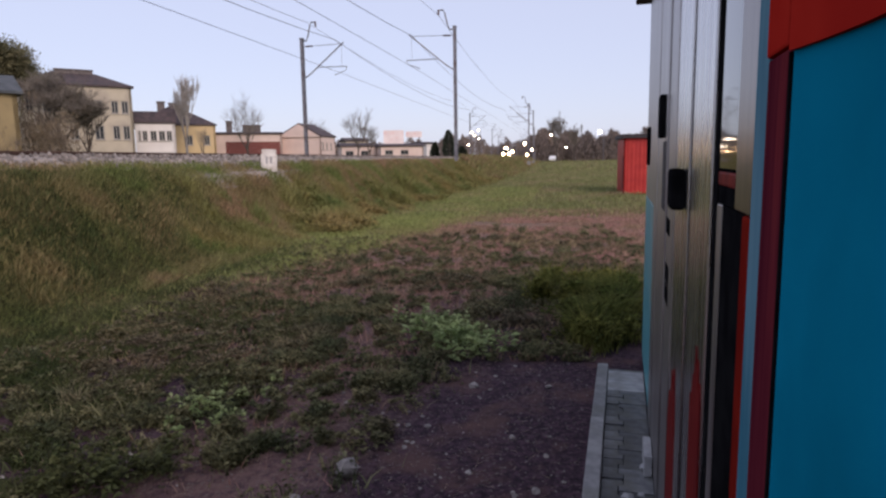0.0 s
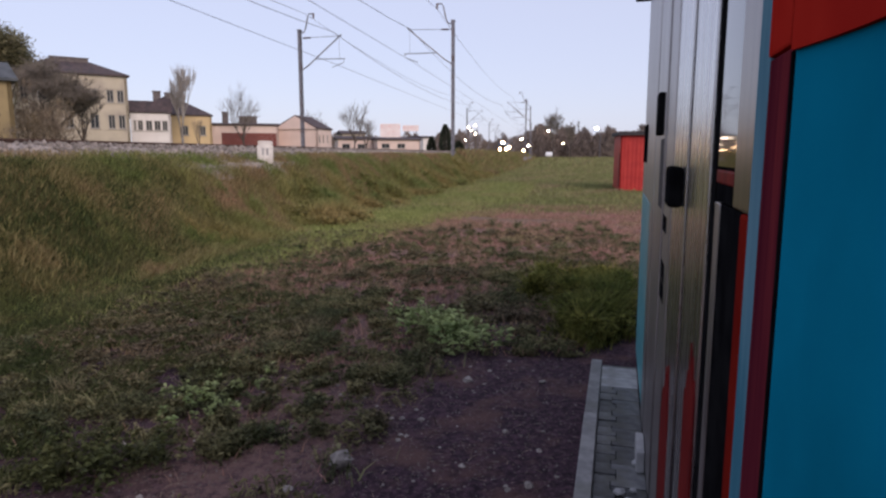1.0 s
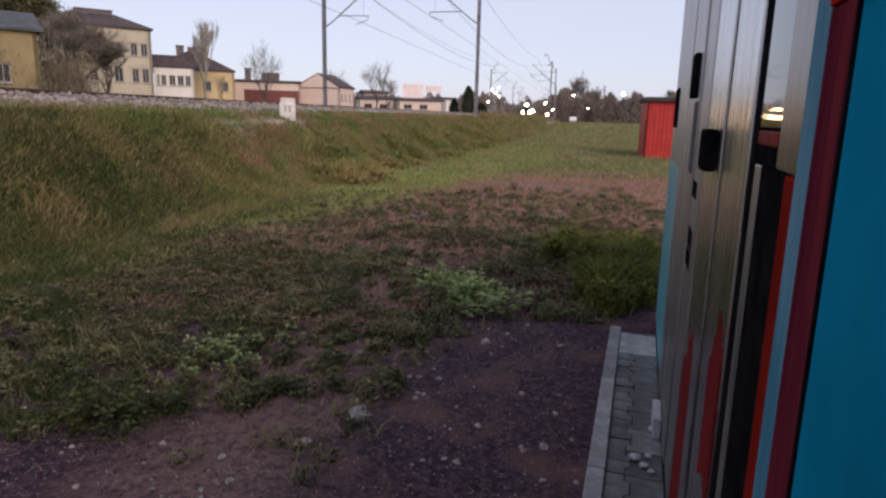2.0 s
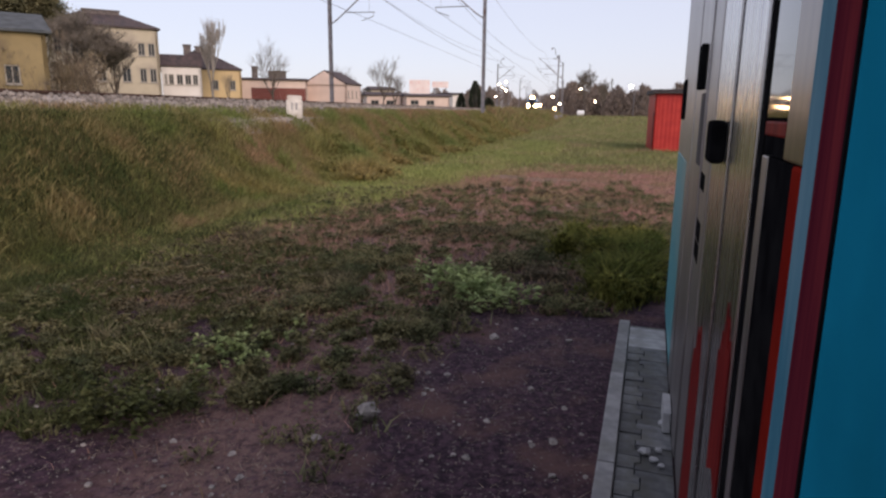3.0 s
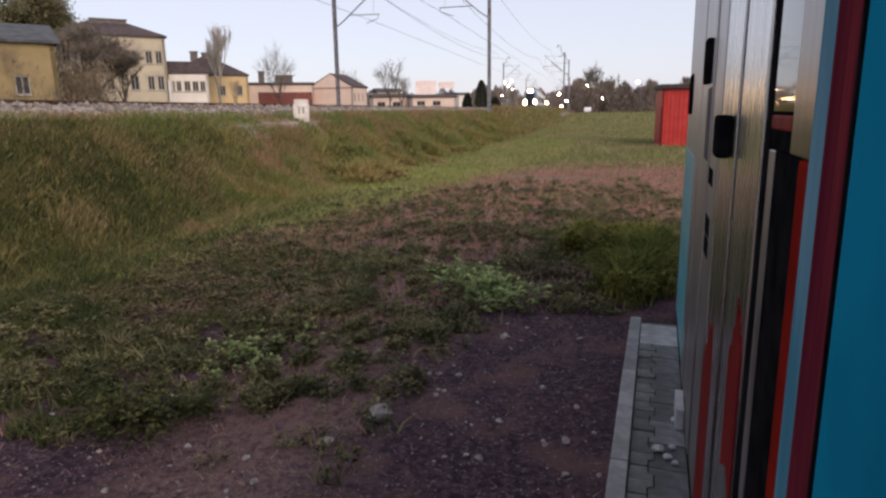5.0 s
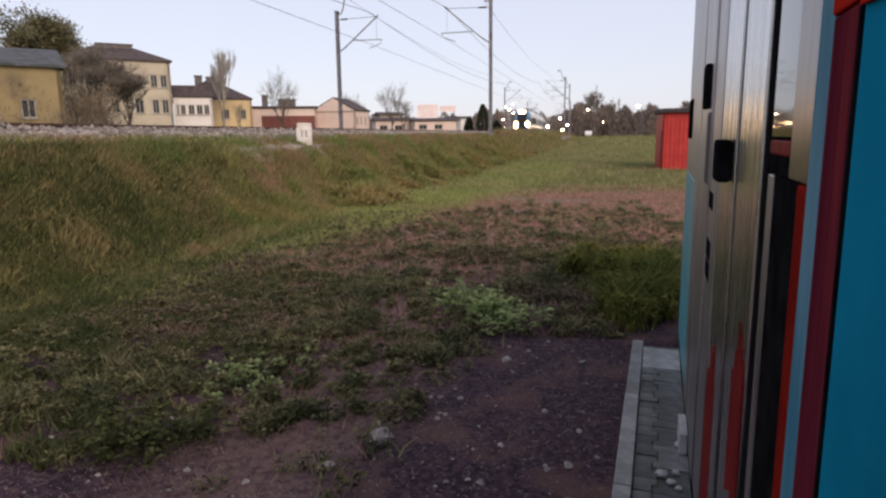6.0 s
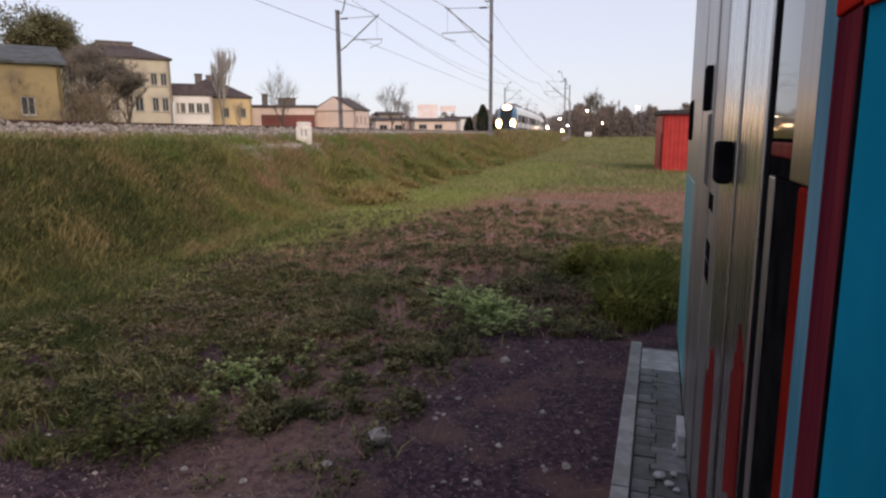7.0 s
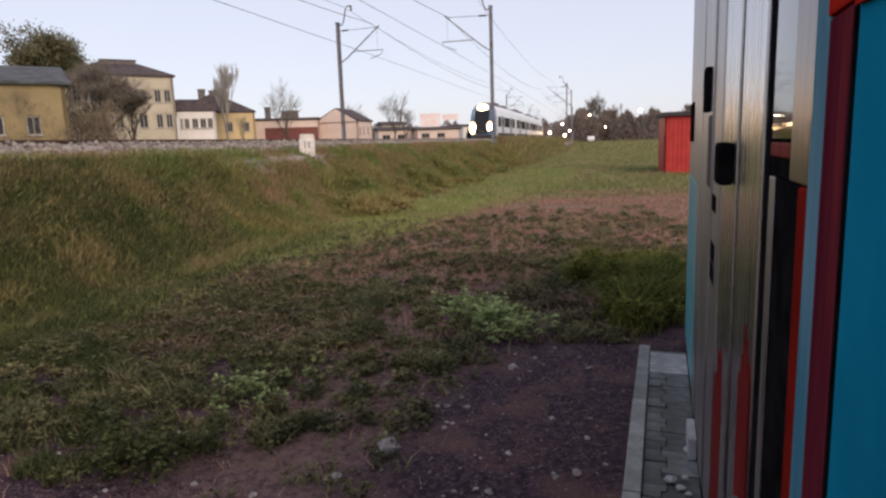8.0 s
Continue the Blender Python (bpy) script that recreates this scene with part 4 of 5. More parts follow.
def woods(name, az0, az1, y0, y1, n, h0, h1, seed, mat_, label, many=150, twig=1.0):
    """A belt of far bare trees, told apart by nobody."""
    rng = random.Random(seed)
    V, F = [], []
    for i in range(n):
        a = rng.uniform(az0, az1)
        y = rng.uniform(y0, y1)
        c = bearing(a, y)
        h = rng.uniform(h0, h1) * (1 + 0.35 * noise.noise((a * 0.8, 0.4, seed)))
        w = rng.uniform(1.2, 2.4)
        for k in range(many):
            z = h * (1 - rng.random() ** 1.4 * 0.97)
            f = z / h
            r = w * math.sqrt(max(0.04, 1 - (2 * f - 1.0) ** 2)) if f > 0.35 else w * 0.9
            q = Vector((c.x + rng.gauss(0, 0.5) * r, c.y + rng.gauss(0, 0.5) * r, z))
            u = Vector((rng.uniform(-0.5, 0.5), rng.uniform(-0.5, 0.5), rng.uniform(0.5, 1.4))) * 0.9 * twig
            v = Vector((rng.uniform(-1, 1), rng.uniform(-1, 1), 0)) * 0.16 * twig * twig
            o = len(V)
            V += [q - v, q + v, q + u]
            F.append((o, o + 1, o + 2))
    tagged(raw(name, V, F, mat_), label, "woods", kind="stuff")


M_WOODS = surface("far_woods", (0.15, 0.12, 0.11), (0.20, 0.155, 0.13), 0.05, 0.95, bump=0, island=0.2)
woods("far_woods", 7.5, 30, 165, 205, 330, 5.8, 8.6, 31, M_WOODS, "distant belt of bare brown trees and bushes", 240)
woods("far_woods", -1.0, 8.5, 255, 330, 170, 7.0, 10.0, 32, M_WOODS, "distant bare trees beyond the bend of the line")
woods("far_woods", -10, -1.0, 190, 230, 90, 4.0, 7.0, 33, M_WOODS, "distant bare bushes behind the sheds")
woods("far_woods", -60, -10, 190, 260, 300, 5.0, 8.0, 34, M_WOODS, "distant bare trees behind the houses")
woods("far_woods", 30, 60, 120, 200, 200, 6.0, 9.0, 35, M_WOODS, "distant bare trees behind the kiosk")
M_THICKET = surface("thicket_twigs", (0.13, 0.10, 0.075), (0.18, 0.14, 0.09), 0.4, 0.95, bump=0, island=0.4)
woods("thicket", -33.6, -29.6, 50, 56, 26, 4.0, 7.6, 36, M_THICKET, "brown leafless thicket in front of the cream house", 380, 0.42)
woods("thicket", -46, -33.0, 44, 47, 50, 2.8, 6.0, 37, M_THICKET, "brown scrub in front of the ochre house", 420, 0.42)
tree("tree", up(bearing(9.75, 150), 0), 12.5, 2.4, 41, "tall far tree with dense twigs over the woods", depth=6, fork=0.25)
tree("tree", up(bearing(11.2, 150), 0), 9.5, 1.6, 42, "far tree with dense twigs over the woods", depth=6, fork=0.25)

# ---- street lamps in the distance ----
M_LAMP_WARM = lamp_material("warm_lamp", (1.0, 0.82, 0.58), 60)
M_LAMP_WHITE = lamp_material("white_lamp", (1.0, 0.95, 0.86), 60)


def street_lamp(at, h, mat_, size=0.35):
    p = thing("street_lamp", Matrix.Translation(at), "lit street lamp on a tall steel post in the distance", "street lamp", "distant street lamps")
    part("post", tube(bmesh.new(), [(0, 0, 0), (0, 0, h)], 0.09, 6, taper=0.05), M_GALV, p)
    part("arm", tube(bmesh.new(), [(0, 0, h), (-0.3, -0.25, h + 0.12), (-0.9, -0.5, h + 0.12)], 0.04, 5), M_GALV, p)
    bm = bmesh.new()
    bmesh.ops.create_uvsphere(bm, u_segments=10, v_segments=6, radius=size)
    bmesh.ops.transform(bm, matrix=pose(-0.9, -0.5, h - 0.05) @ Matrix.Diagonal((1, 1, 0.8, 1)), verts=bm.verts)
    part("head", bm, mat_, p, "glowing lamp head")


for a_, y_, z_, m_, sz in ((13.65, 140, 6.9, M_LAMP_WHITE, 0.3), (9.55, 170, 7.4, M_LAMP_WARM, 0.26), (7.9, 150, 3.4, M_LAMP_WARM, 0.18), (10.8, 175, 4.3, M_LAMP_WARM, 0.16),
                           (2.55, 240, 11.2, M_LAMP_WARM, 0.22), (2.85, 245, 10.3, M_LAMP_WARM, 0.2), (3.2, 236, 8.8, M_LAMP_WARM, 0.22), (3.15, 250, 12.4, M_LAMP_WARM, 0.22), (2.3, 230, 6.5, M_LAMP_WARM, 0.22), (7.2, 200, 6.0, M_LAMP_WARM, 0.28)):
    street_lamp(up(bearing(a_, y_), 0), z_, m_, sz)


# small warm signal lamps by the far end of the line
def signal(at, h):
    p = thing("signal_post", Matrix.Translation(at), "short signal post with a glowing orange lamp by the track", "signal", "track signals")
    part("post", tube(bmesh.new(), [(0, 0, 0), (0, 0, h)], 0.06, 6), M_GALV, p)
    part("housing", boxes((-0.2, 0.2, -0.1, 0.1, h - 0.3, h + 0.3)), M_ROOFING, p)
    bm = bmesh.new()
    bmesh.ops.create_uvsphere(bm, u_segments=10, v_segments=6, radius=0.26)
    bmesh.ops.transform(bm, matrix=pose(0, -0.16, h), verts=bm.verts)
    part("lamp", bm, M_SIGNAL, p, "glowing orange lamp")


M_SIGNAL = lamp_material("signal_lamp", (1.0, 0.62, 0.3), 40)
signal(along(150, -10.6, 1.4), 1.6)
signal(along(156, -7.4, 1.4), 0.9)


def parked_car(at, rz):
    p = thing("car", Matrix.Translation(at) @ pose(0, 0, 0, 0, 0, rz), "small white car parked far off on the grass", "car")
    bm = bmesh.new()
    side = [(-1.95, 0.35), (1.95, 0.35), (2.0, 0.75), (1.2, 0.92), (0.6, 1.42), (-1.2, 1.45), (-1.85, 0.95), (-2.0, 0.8)]
    prism(bm, side, -0.82, 0.82, Matrix(((1, 0, 0, 0), (0, 0, 1, 0), (0, 1, 0, 0), (0, 0, 0, 1))))
    bmesh.ops.bevel(bm, geom=bm.edges[:], offset=0.06, segments=2, affect='EDGES')
    part("body", bm, M_CARWHITE, p)
    for y in (-0.835, 0.835):
        bm = bmesh.new()
        prism(bm, [(-1.45, 0.98), (0.95, 0.98), (0.52, 1.34), (-1.1, 1.36)], y - 0.01, y + 0.01, Matrix(((1, 0, 0, 0), (0, 0, 1, 0), (0, 1, 0, 0), (0, 0, 0, 1))))
        part("side_window", bm, M_DARKGLASS, p)
        for x in (-1.25, 1.25):
            bm = bmesh.new()
            bmesh.ops.create_cone(bm, cap_ends=True, segments=16, radius1=0.31, radius2=0.31, depth=0.2)
            bmesh.ops.transform(bm, matrix=pose(x, y * 0.93, 0.31, 90), verts=bm.verts)
            part("wheel", bm, M_BLACK, p)


M_CARWHITE = surface("white_car_paint", (0.7, 0.7, 0.7), (0.78, 0.78, 0.78), 2, 0.25, bump=0)
parked_car((26.9, 162, 0.5), 74)

# ---- the train ----
M_TRAIN = surface("white_train_paint", (0.62, 0.64, 0.66), (0.70, 0.72, 0.74), 2, 0.3, bump=0.02, c3=(0.55, 0.56, 0.57))
M_TRAINBLUE = surface("blue_train_paint", (0.045, 0.12, 0.22), (0.07, 0.16, 0.28), 2, 0.3, bump=0.02)
M_SKIRT = surface("dark_underframe", (0.02, 0.02, 0.022), (0.04, 0.038, 0.036), 4, 0.8)
M_HEAD = lamp_material("headlight", (1.0, 0.70, 0.36), 60)
# Glowing discs added behind the lamps imitate their glare.
M_GLARE = lamp_material("headlight_glare", (1.0, 0.56, 0.22), 5)
CAR = 18.6


def ring(xs, y0, nose):
    prof = [(1.36, 0.35), (1.42, 1.1), (1.42, 2.55), (1.30, 3.35), (0.95, 3.85), (0.45, 4.02)]
    pts = [(x, z) for x, z in prof] + [(-x, z) for x, z in reversed(prof)]
    return [(x * xs, y0 + nose * (max(z - 0.9, 0) / 3.1) ** 1.6, z if xs > 0.95 else 0.35 + (z - 0.35) * (0.9 + 0.1 * xs)) for x, z in pts]


def train_car(front, back, panto):
    p = thing("train_car", Matrix(), "white and blue electric railcar with dark windows" + (", headlights lit" if front else ""), "train car", "cars of the electric train")
    bm = bmesh.new()
    rings = []
    if front:
        rings += [ring(0.80, 0.0, 1.5), ring(0.93, 0.18, 1.5), ring(0.98, 0.7, 1.3), ring(1.0, 1.9, 0.5)]
    rings += [ring(1.0, 2.6 if front else 0.1, 0.0), ring(1.0, CAR - (2.6 if back else 0.1), 0.0)]
    if back:
        rings += [ring(0.98, CAR - 0.7, -1.3), ring(0.80, CAR, -1.5)]
    def skin(bm, rr):
        vr = [[bm.verts.new(c) for c in r] for r in rr]
        for a, b_ in zip(vr, vr[1:]):
            for i in range(len(a)):
                j = (i + 1) % len(a)
                bm.faces.new((a[i], b_[i], b_[j], a[j]))
        bm.faces.new(vr[0])
        bm.faces.new(vr[-1][::-1])
        return bm
    cut = 3 if front else 0
    if front:
        part("nose", skin(bmesh.new(), rings[:4]), M_TRAINBLUE, p, "blue painted rounded nose")
    part("body", skin(bm, rings[cut:]), M_TRAIN, p)
    lo, hi = (3.2 if front else 0.8), CAR - (3.2 if back else 0.8)
    n = 6
    for sx in (-1, 1):
        step = (hi - lo) / n
        for i in range(n):
            y0, y1 = lo + i * step + 0.12, lo + (i + 1) * step - 0.12
            x0, x1 = sorted((sx * 1.405, sx * 1.432))
            if i in (1, 4):
                d = part("door", boxes((x0, x1, y0 + 0.4, y1 - 0.4, 0.75, 2.75)), M_TRAINBLUE, p, "blue sliding door")
                x0, x1 = sorted((sx * 1.41, sx * 1.44))
                part("door_window", boxes((x0, x1, y0 + 0.55, y1 - 0.55, 1.55, 2.6)), M_DARKGLASS, d)
            else:
                part("window", boxes((x0, x1, y0 - 0.08, y1 + 0.08, 1.45, 2.62)), M_DARKGLASS, p, "dark side window")
        x0, x1 = sorted((sx * 1.39, sx * 1.425))
        part("stripe", boxes((x0, x1, lo, hi, 0.36, 0.72)), M_SKIRT, p, "dark band along the sill")
    part("underframe", boxes((-1.25, 1.25, 1.2, CAR - 1.2, 0.28, 0.349)), M_SKIRT, p, "dark underframe")
    for y in (3.2, CAR - 3.2):
        b_ = part("bogie", boxes((-1.1, 1.1, y - 1.6, y + 1.6, 0.24, 0.45)), M_SKIRT, p, "dark bogie frame")
        for dy in (-1.2, 1.2):
            for x in (-0.76, 0.76):
                bm = bmesh.new()
                bmesh.ops.create_cone(bm, cap_ends=True, segments=20, radius1=0.42, radius2=0.42, depth=0.13)
                bmesh.ops.transform(bm, matrix=pose(x, y + dy, 0.42, 0, 90), verts=bm.verts)
                part("wheel", bm, M_RAIL, b_)
    part("roof_unit", boxes((-0.8, 0.8, 5.0, 8.2, 4.0, 4.32), bevel=0.08), M_GALV, p, "grey roof equipment box")
    part("roof_unit", boxes((-0.8, 0.8, 11.5, 14.5, 4.0, 4.28), bevel=0.08), M_GALV, p, "grey roof equipment box")
    if panto:
        part("pantograph", tube(tube(tube(bmesh.new(), [(0, 9.0, 4.1), (0, 10.2, 4.6), (0, 9.2, 5.12)], 0.035, 5), [(-0.75, 9.2, 5.1), (0.75, 9.2, 5.1)], 0.03, 5), [(-0.5, 9, 4.1), (0.5, 9, 4.1)], 0.03, 5), M_GALV, p, "raised steel pantograph")
    if front:
        def nose_y(z, d=0.0):
            return 0.0 + 1.5 * (max(z - 0.9, 0) / 3.1) ** 1.6 - d
        bm = bmesh.new()
        cols = []
        for z in (0.6, 1.05, 1.6, 2.2, 2.8, 3.25):
            w = 0.74 + 0.1 * (z - 1.0) / 2.2
            cols.append([bm.verts.new((x * w, nose_y(z, 0.05 if abs(x) < 1 else 0.0), z)) for x in (-1, -0.6, 0, 0.6, 1)])
        for a, b_ in zip(cols, cols[1:]):
            for i in range(4):
                bm.faces.new((a[i], a[i + 1], b_[i + 1], b_[i]))
        part("windscreen", bm, M_DARKGLASS, p, "large dark windscreen")
        for sx in (-1, 1):
            # Lamps are drawn oversize to take in their bloom.
            bm = bmesh.new()
            bmesh.ops.create_cone(bm, cap_ends=True, segments=16, radius1=0.30, radius2=0.30, depth=0.03)
            bmesh.ops.transform(bm, matrix=pose(sx * 1.0, nose_y(1.45) - 0.05, 1.28, 90) @ Matrix.Diagonal((0.95, 1.7, 1, 1)), verts=bm.verts)
            lamp = part("headlight", bm, M_HEAD, p, "bright warm-white headlight")
            bm = bmesh.new()
            bmesh.ops.create_cone(bm, cap_ends=True, segments=20, radius1=0.44, radius2=0.40, depth=0.03)
            bmesh.ops.transform(bm, matrix=pose(sx * 1.0, nose_y(1.45) - 0.012, 1.28, 90) @ Matrix.Diagonal((0.95, 1.6, 1, 1)), verts=bm.verts)
            part("glare_disc", bm, M_GLARE, lamp, "warm glowing disc imitating the glare around the headlight")
        bm = bmesh.new()
        bmesh.ops.create_cone(bm, cap_ends=True, segments=16, radius1=0.32, radius2=0.32, depth=0.03)
        bmesh.ops.transform(bm, matrix=pose(0, nose_y(3.5) - 0.06, 3.58, 90) @ Matrix.Diagonal((1.6, 0.9, 1, 1)), verts=bm.verts)
        lamp = part("top_headlight", bm, M_HEAD, p, "bright upper headlight")
        # Upper lamp's glare, again an added glowing disc.
        bm = bmesh.new()
        bmesh.ops.create_cone(bm, cap_ends=True, segments=20, radius1=0.46, radius2=0.42, depth=0.03)
        bmesh.ops.transform(bm, matrix=pose(0, nose_y(3.5) - 0.022, 3.58, 90) @ Matrix.Diagonal((1.5, 0.85, 1, 1)), verts=bm.verts)
        part("glare_disc", bm, M_GLARE, lamp, "warm glowing disc imitating the glare around the headlight")
        part("coupler", boxes((-0.15, 0.15, -0.35, 0.5, 0.75, 1.0), bevel=0.03), M_SKIRT, p, "dark coupler")
        part("skirt", boxes((-1.1, 1.1, -0.05, 0.9, 0.2, 0.52), bevel=0.05), M_SKIRT, p, "dark front skirt")
    return p


TRAIN = [train_car(True, False, False), train_car(False, False, True), train_car(False, False, False), train_car(False, True, False)]

# ---- ground cover ----
M_GRASS_BANK = foliage("bank_grass", (0.165, 0.200, 0.062), (0.285, 0.212, 0.108), 0.9, c3=(0.315, 0.190, 0.122))
M_GRASS_STRIP = foliage("fresh_grass", (0.235, 0.275, 0.088), (0.31, 0.325, 0.122), 0.8, c3=(0.285, 0.265, 0.112))
M_MEADOW = foliage("meadow_grass", (0.185, 0.205, 0.080), (0.26, 0.245, 0.110), 0.5, c3=(0.295, 0.225, 0.138))
M_DRY = foliage("dry_stalks", (0.40, 0.218, 0.190), (0.31, 0.215, 0.142), 1.6, island=0.65, c3=(0.28, 0.235, 0.12))
M_WEED = foliage("dark_weeds", (0.086, 0.100, 0.050), (0.235, 0.212, 0.110), 2.5, island=0.8, c3=(0.17, 0.12, 0.095))
M_PALEWEED = foliage("pale_weeds", (0.24, 0.31, 0.13), (0.38, 0.43, 0.20), 3)
# Dark plant green, which also puts lens vignetting into the near left cover.
M_DARKGREEN = foliage("rank_grass", (0.056, 0.074, 0.026), (0.115, 0.118, 0.048), 1.8, island=0.65)
M_BUSH = foliage("bush_leaves", (0.07, 0.098, 0.022), (0.22, 0.205, 0.055), 1.8, island=0.8)
M_BANKBUSH = foliage("bank_scrub", (0.21, 0.22, 0.075), (0.34, 0.265, 0.115), 0.7, c3=(0.15, 0.20, 0.065))
M_STRAW = foliage("straw", (0.26, 0.20, 0.15), (0.36, 0.28, 0.21), 3)


def blades(name, pts, hgt, wid, lean, mat_, label, category, seed):
    """One triangle with a bend for each blade, all in one mesh. pts: n x 3."""
    rng = np.random.RandomState(seed)
    n = len(pts)
    a = rng.rand(n) * 6.283
    b = rng.rand(n) * 6.283
    h = hgt * (0.5 + 0.9 * rng.rand(n))
    w = wid * (0.6 + 0.8 * rng.rand(n))
    ln = lean * (0.2 + rng.rand(n)) * h
    side = np.stack([np.cos(a) * w, np.sin(a) * w, np.zeros(n)], 1)
    out = np.stack([np.cos(b) * ln, np.sin(b) * ln, np.zeros(n)], 1)
    mid = pts + out * 0.35 + np.stack([np.zeros(n), np.zeros(n), h * 0.6], 1)
    tip = pts + out + np.stack([np.zeros(n), np.zeros(n), h], 1)
    V = np.empty((n, 5, 3))
    V[:, 0], V[:, 1], V[:, 2], V[:, 3], V[:, 4] = pts - side, pts + side, mid + side * 0.7, mid - side * 0.7, tip
    me = bpy.data.meshes.new(name)
    me.vertices.add(n * 5)
    me.vertices.foreach_set("co", V.ravel())
    idx = np.arange(n)[:, None] * 5
    loops = np.concatenate([idx + np.array([[0, 1, 2, 3]]), idx + np.array([[3, 2, 4]])], 1).ravel()
    me.loops.add(n * 7)
    me.loops.foreach_set("vertex_index", loops)
    me.polygons.add(n * 2)
    starts = (np.arange(n)[:, None] * 7 + np.array([[0, 4]])).ravel()
    me.polygons.foreach_set("loop_start", starts)
    me.update(calc_edges=True)
    me.materials.append(mat_)
    return tagged(new(name, me), label, category, kind="stuff")


def scatter(n, s0, s1, l0, l1, seed, near=1.5, keep=None):
    """Places on the ground between s0, s1 along and l0, l1 across the line, denser near s0."""
    rng = random.Random(seed)
    out = []
    while len(out) < n:
        s = s0 + (s1 - s0) * rng.random() ** near
        l = rng.uniform(l0, l1)
        if keep is None or keep(s, l, rng):
            p = along(s, l, height(s, l) - 0.01)
            out.append((p.x, p.y, p.z))
    return np.array(out)


def patch(s, l, f, seed):
    return noise.noise((s * f, l * f, seed))


def wall_side(s, l):
    """How far a place lies in front of the kerb."""
    p = along(s, l)
    r = radians(WALL_AZ)
    return -0.19 - (p.x * math.cos(r) - p.y * math.sin(r)), p.x * math.sin(r) + p.y * math.cos(r)


def off_kerb(s, l, r=None):
    d, a = wall_side(s, l)
    return d > 0.02 or a > 5.2


def weedy(s, l, r):
    """Whether weeds stand at a place: clumps at two scales with ragged edges, thinner farther off."""
    if not off_kerb(s, l) or (l > -1.0 - 0.3 * patch(s, l, 1.5, 2) + 0.12 * r.gauss(0, 1) and s < 4.7):
        return False
    if l < -2.6 and r.random() < 0.55:
        return False
    near = 3.0 + 0.6 * patch(s, l, 0.9, 4) + 0.40 * min(l + 2.0, 0.0)
    if s < near and r.random() > 0.10 + 0.5 * max(patch(s, l, 1.6, 6), 0):
        return False
    return 0.5 * patch(s, l, 1.1, 9) + 1.0 * patch(s, l, 5.0, 3) > 0.14 + 0.08 * r.gauss(0, 1) + 0.06 * max(s - 6.5, 0)


blades("bank_grass", scatter(240000, 1, 60, -6.95, -4.9, 1, 1.5, lambda s, l, r: patch(s, l, 0.5, 1) > -0.9 + 0.5 * r.random()), 0.085, 0.006, 1.0, M_GRASS_BANK, "rough green and brown grass on the railway bank", "grass", 1)
blades("bank_tufts", scatter(30000, 1, 45, -6.75, -4.9, 2, 1.4, lambda s, l, r: patch(s, l, 1.1, 7) > 0.16), 0.15, 0.007, 1.0, M_GRASS_BANK, "tall tufts of grass on the railway bank", "grass", 2)
blades("crest_grass", scatter(36000, 2, 60, -7.28, -6.6, 3, 1.3, lambda s, l, r: patch(s, l, 0.9, 3) > -0.55), 0.12, 0.006, 0.8, M_GRASS_BANK, "grass along the top of the bank", "grass", 3)
blades("far_bank_grass", scatter(26000, 45, 170, -7.3, -4.6, 4, 1.3), 0.42, 0.03, 0.8, M_GRASS_BANK, "rough grass on the far part of the bank", "grass", 4)
blades("fresh_grass", scatter(80000, 4, 34, -5.3, -1.2, 5, 1.2, lambda s, l, r: s > 4.9 + 0.5 * patch(s, l, 0.9, 5) + 0.3 * r.gauss(0, 1) and l < -3.7 + 0.19 * (s - 9.5) + 0.7 * patch(s, l, 0.6, 5) + 0.22 * r.gauss(0, 1)), 0.10, 0.006, 0.9, M_GRASS_STRIP, "fresh light green grass along the foot of the bank", "grass", 5)
blades("meadow", scatter(90000, 14, 90, -5.2, 9.0, 6, 1.6, lambda s, l, r: s > 17 + 4 * patch(s, l, 0.3, 6) + r.gauss(0, 1.2)), 0.13, 0.011, 0.9, M_MEADOW, "short meadow grass running back to the woods", "grass", 6)
blades("far_meadow", scatter(30000, 75, 190, -5.0, 48.0, 26, 1.2), 0.30, 0.04, 0.9, M_MEADOW, "far meadow grass in front of the woods", "grass", 26)
blades("dry_stalks", scatter(100000, 2.0, 19, -4.5, 2.2, 7, 0.9, lambda s, l, r: off_kerb(s, l) and l > -4.0 + 0.19 * (s - 9.5) + 0.25 * r.gauss(0, 1) and (l < -1.0 + 0.2 * r.gauss(0, 1) or s > 4.7) and r.random() < (1.0 if s > 6.5 else 0.5 if s > 4.2 else 0.04) and patch(s, l, 0.8, 8) + 0.5 * patch(s, l, 3.0, 2) > -0.45 + 0.5 * r.random()), 0.075, 0.0035, 0.9, M_DRY, "purplish brown dry stalks and low weeds", "dry weeds", 7)
_p = scatter(60000, 2.2, 14.0, -4.9, 1.4, 8, 1.1, weedy)
_h = np.array([0.035 + 0.13 * max(0.1, patch(*line_coords(x, y), 5.0, 3) + 0.5 * patch(*line_coords(x, y), 1.1, 9)) for x, y, z in _p])
blades("low_weeds", _p, _h, 0.005, 1.1, M_WEED, "low dark green weeds in clumps over dark soil", "weeds", 8)


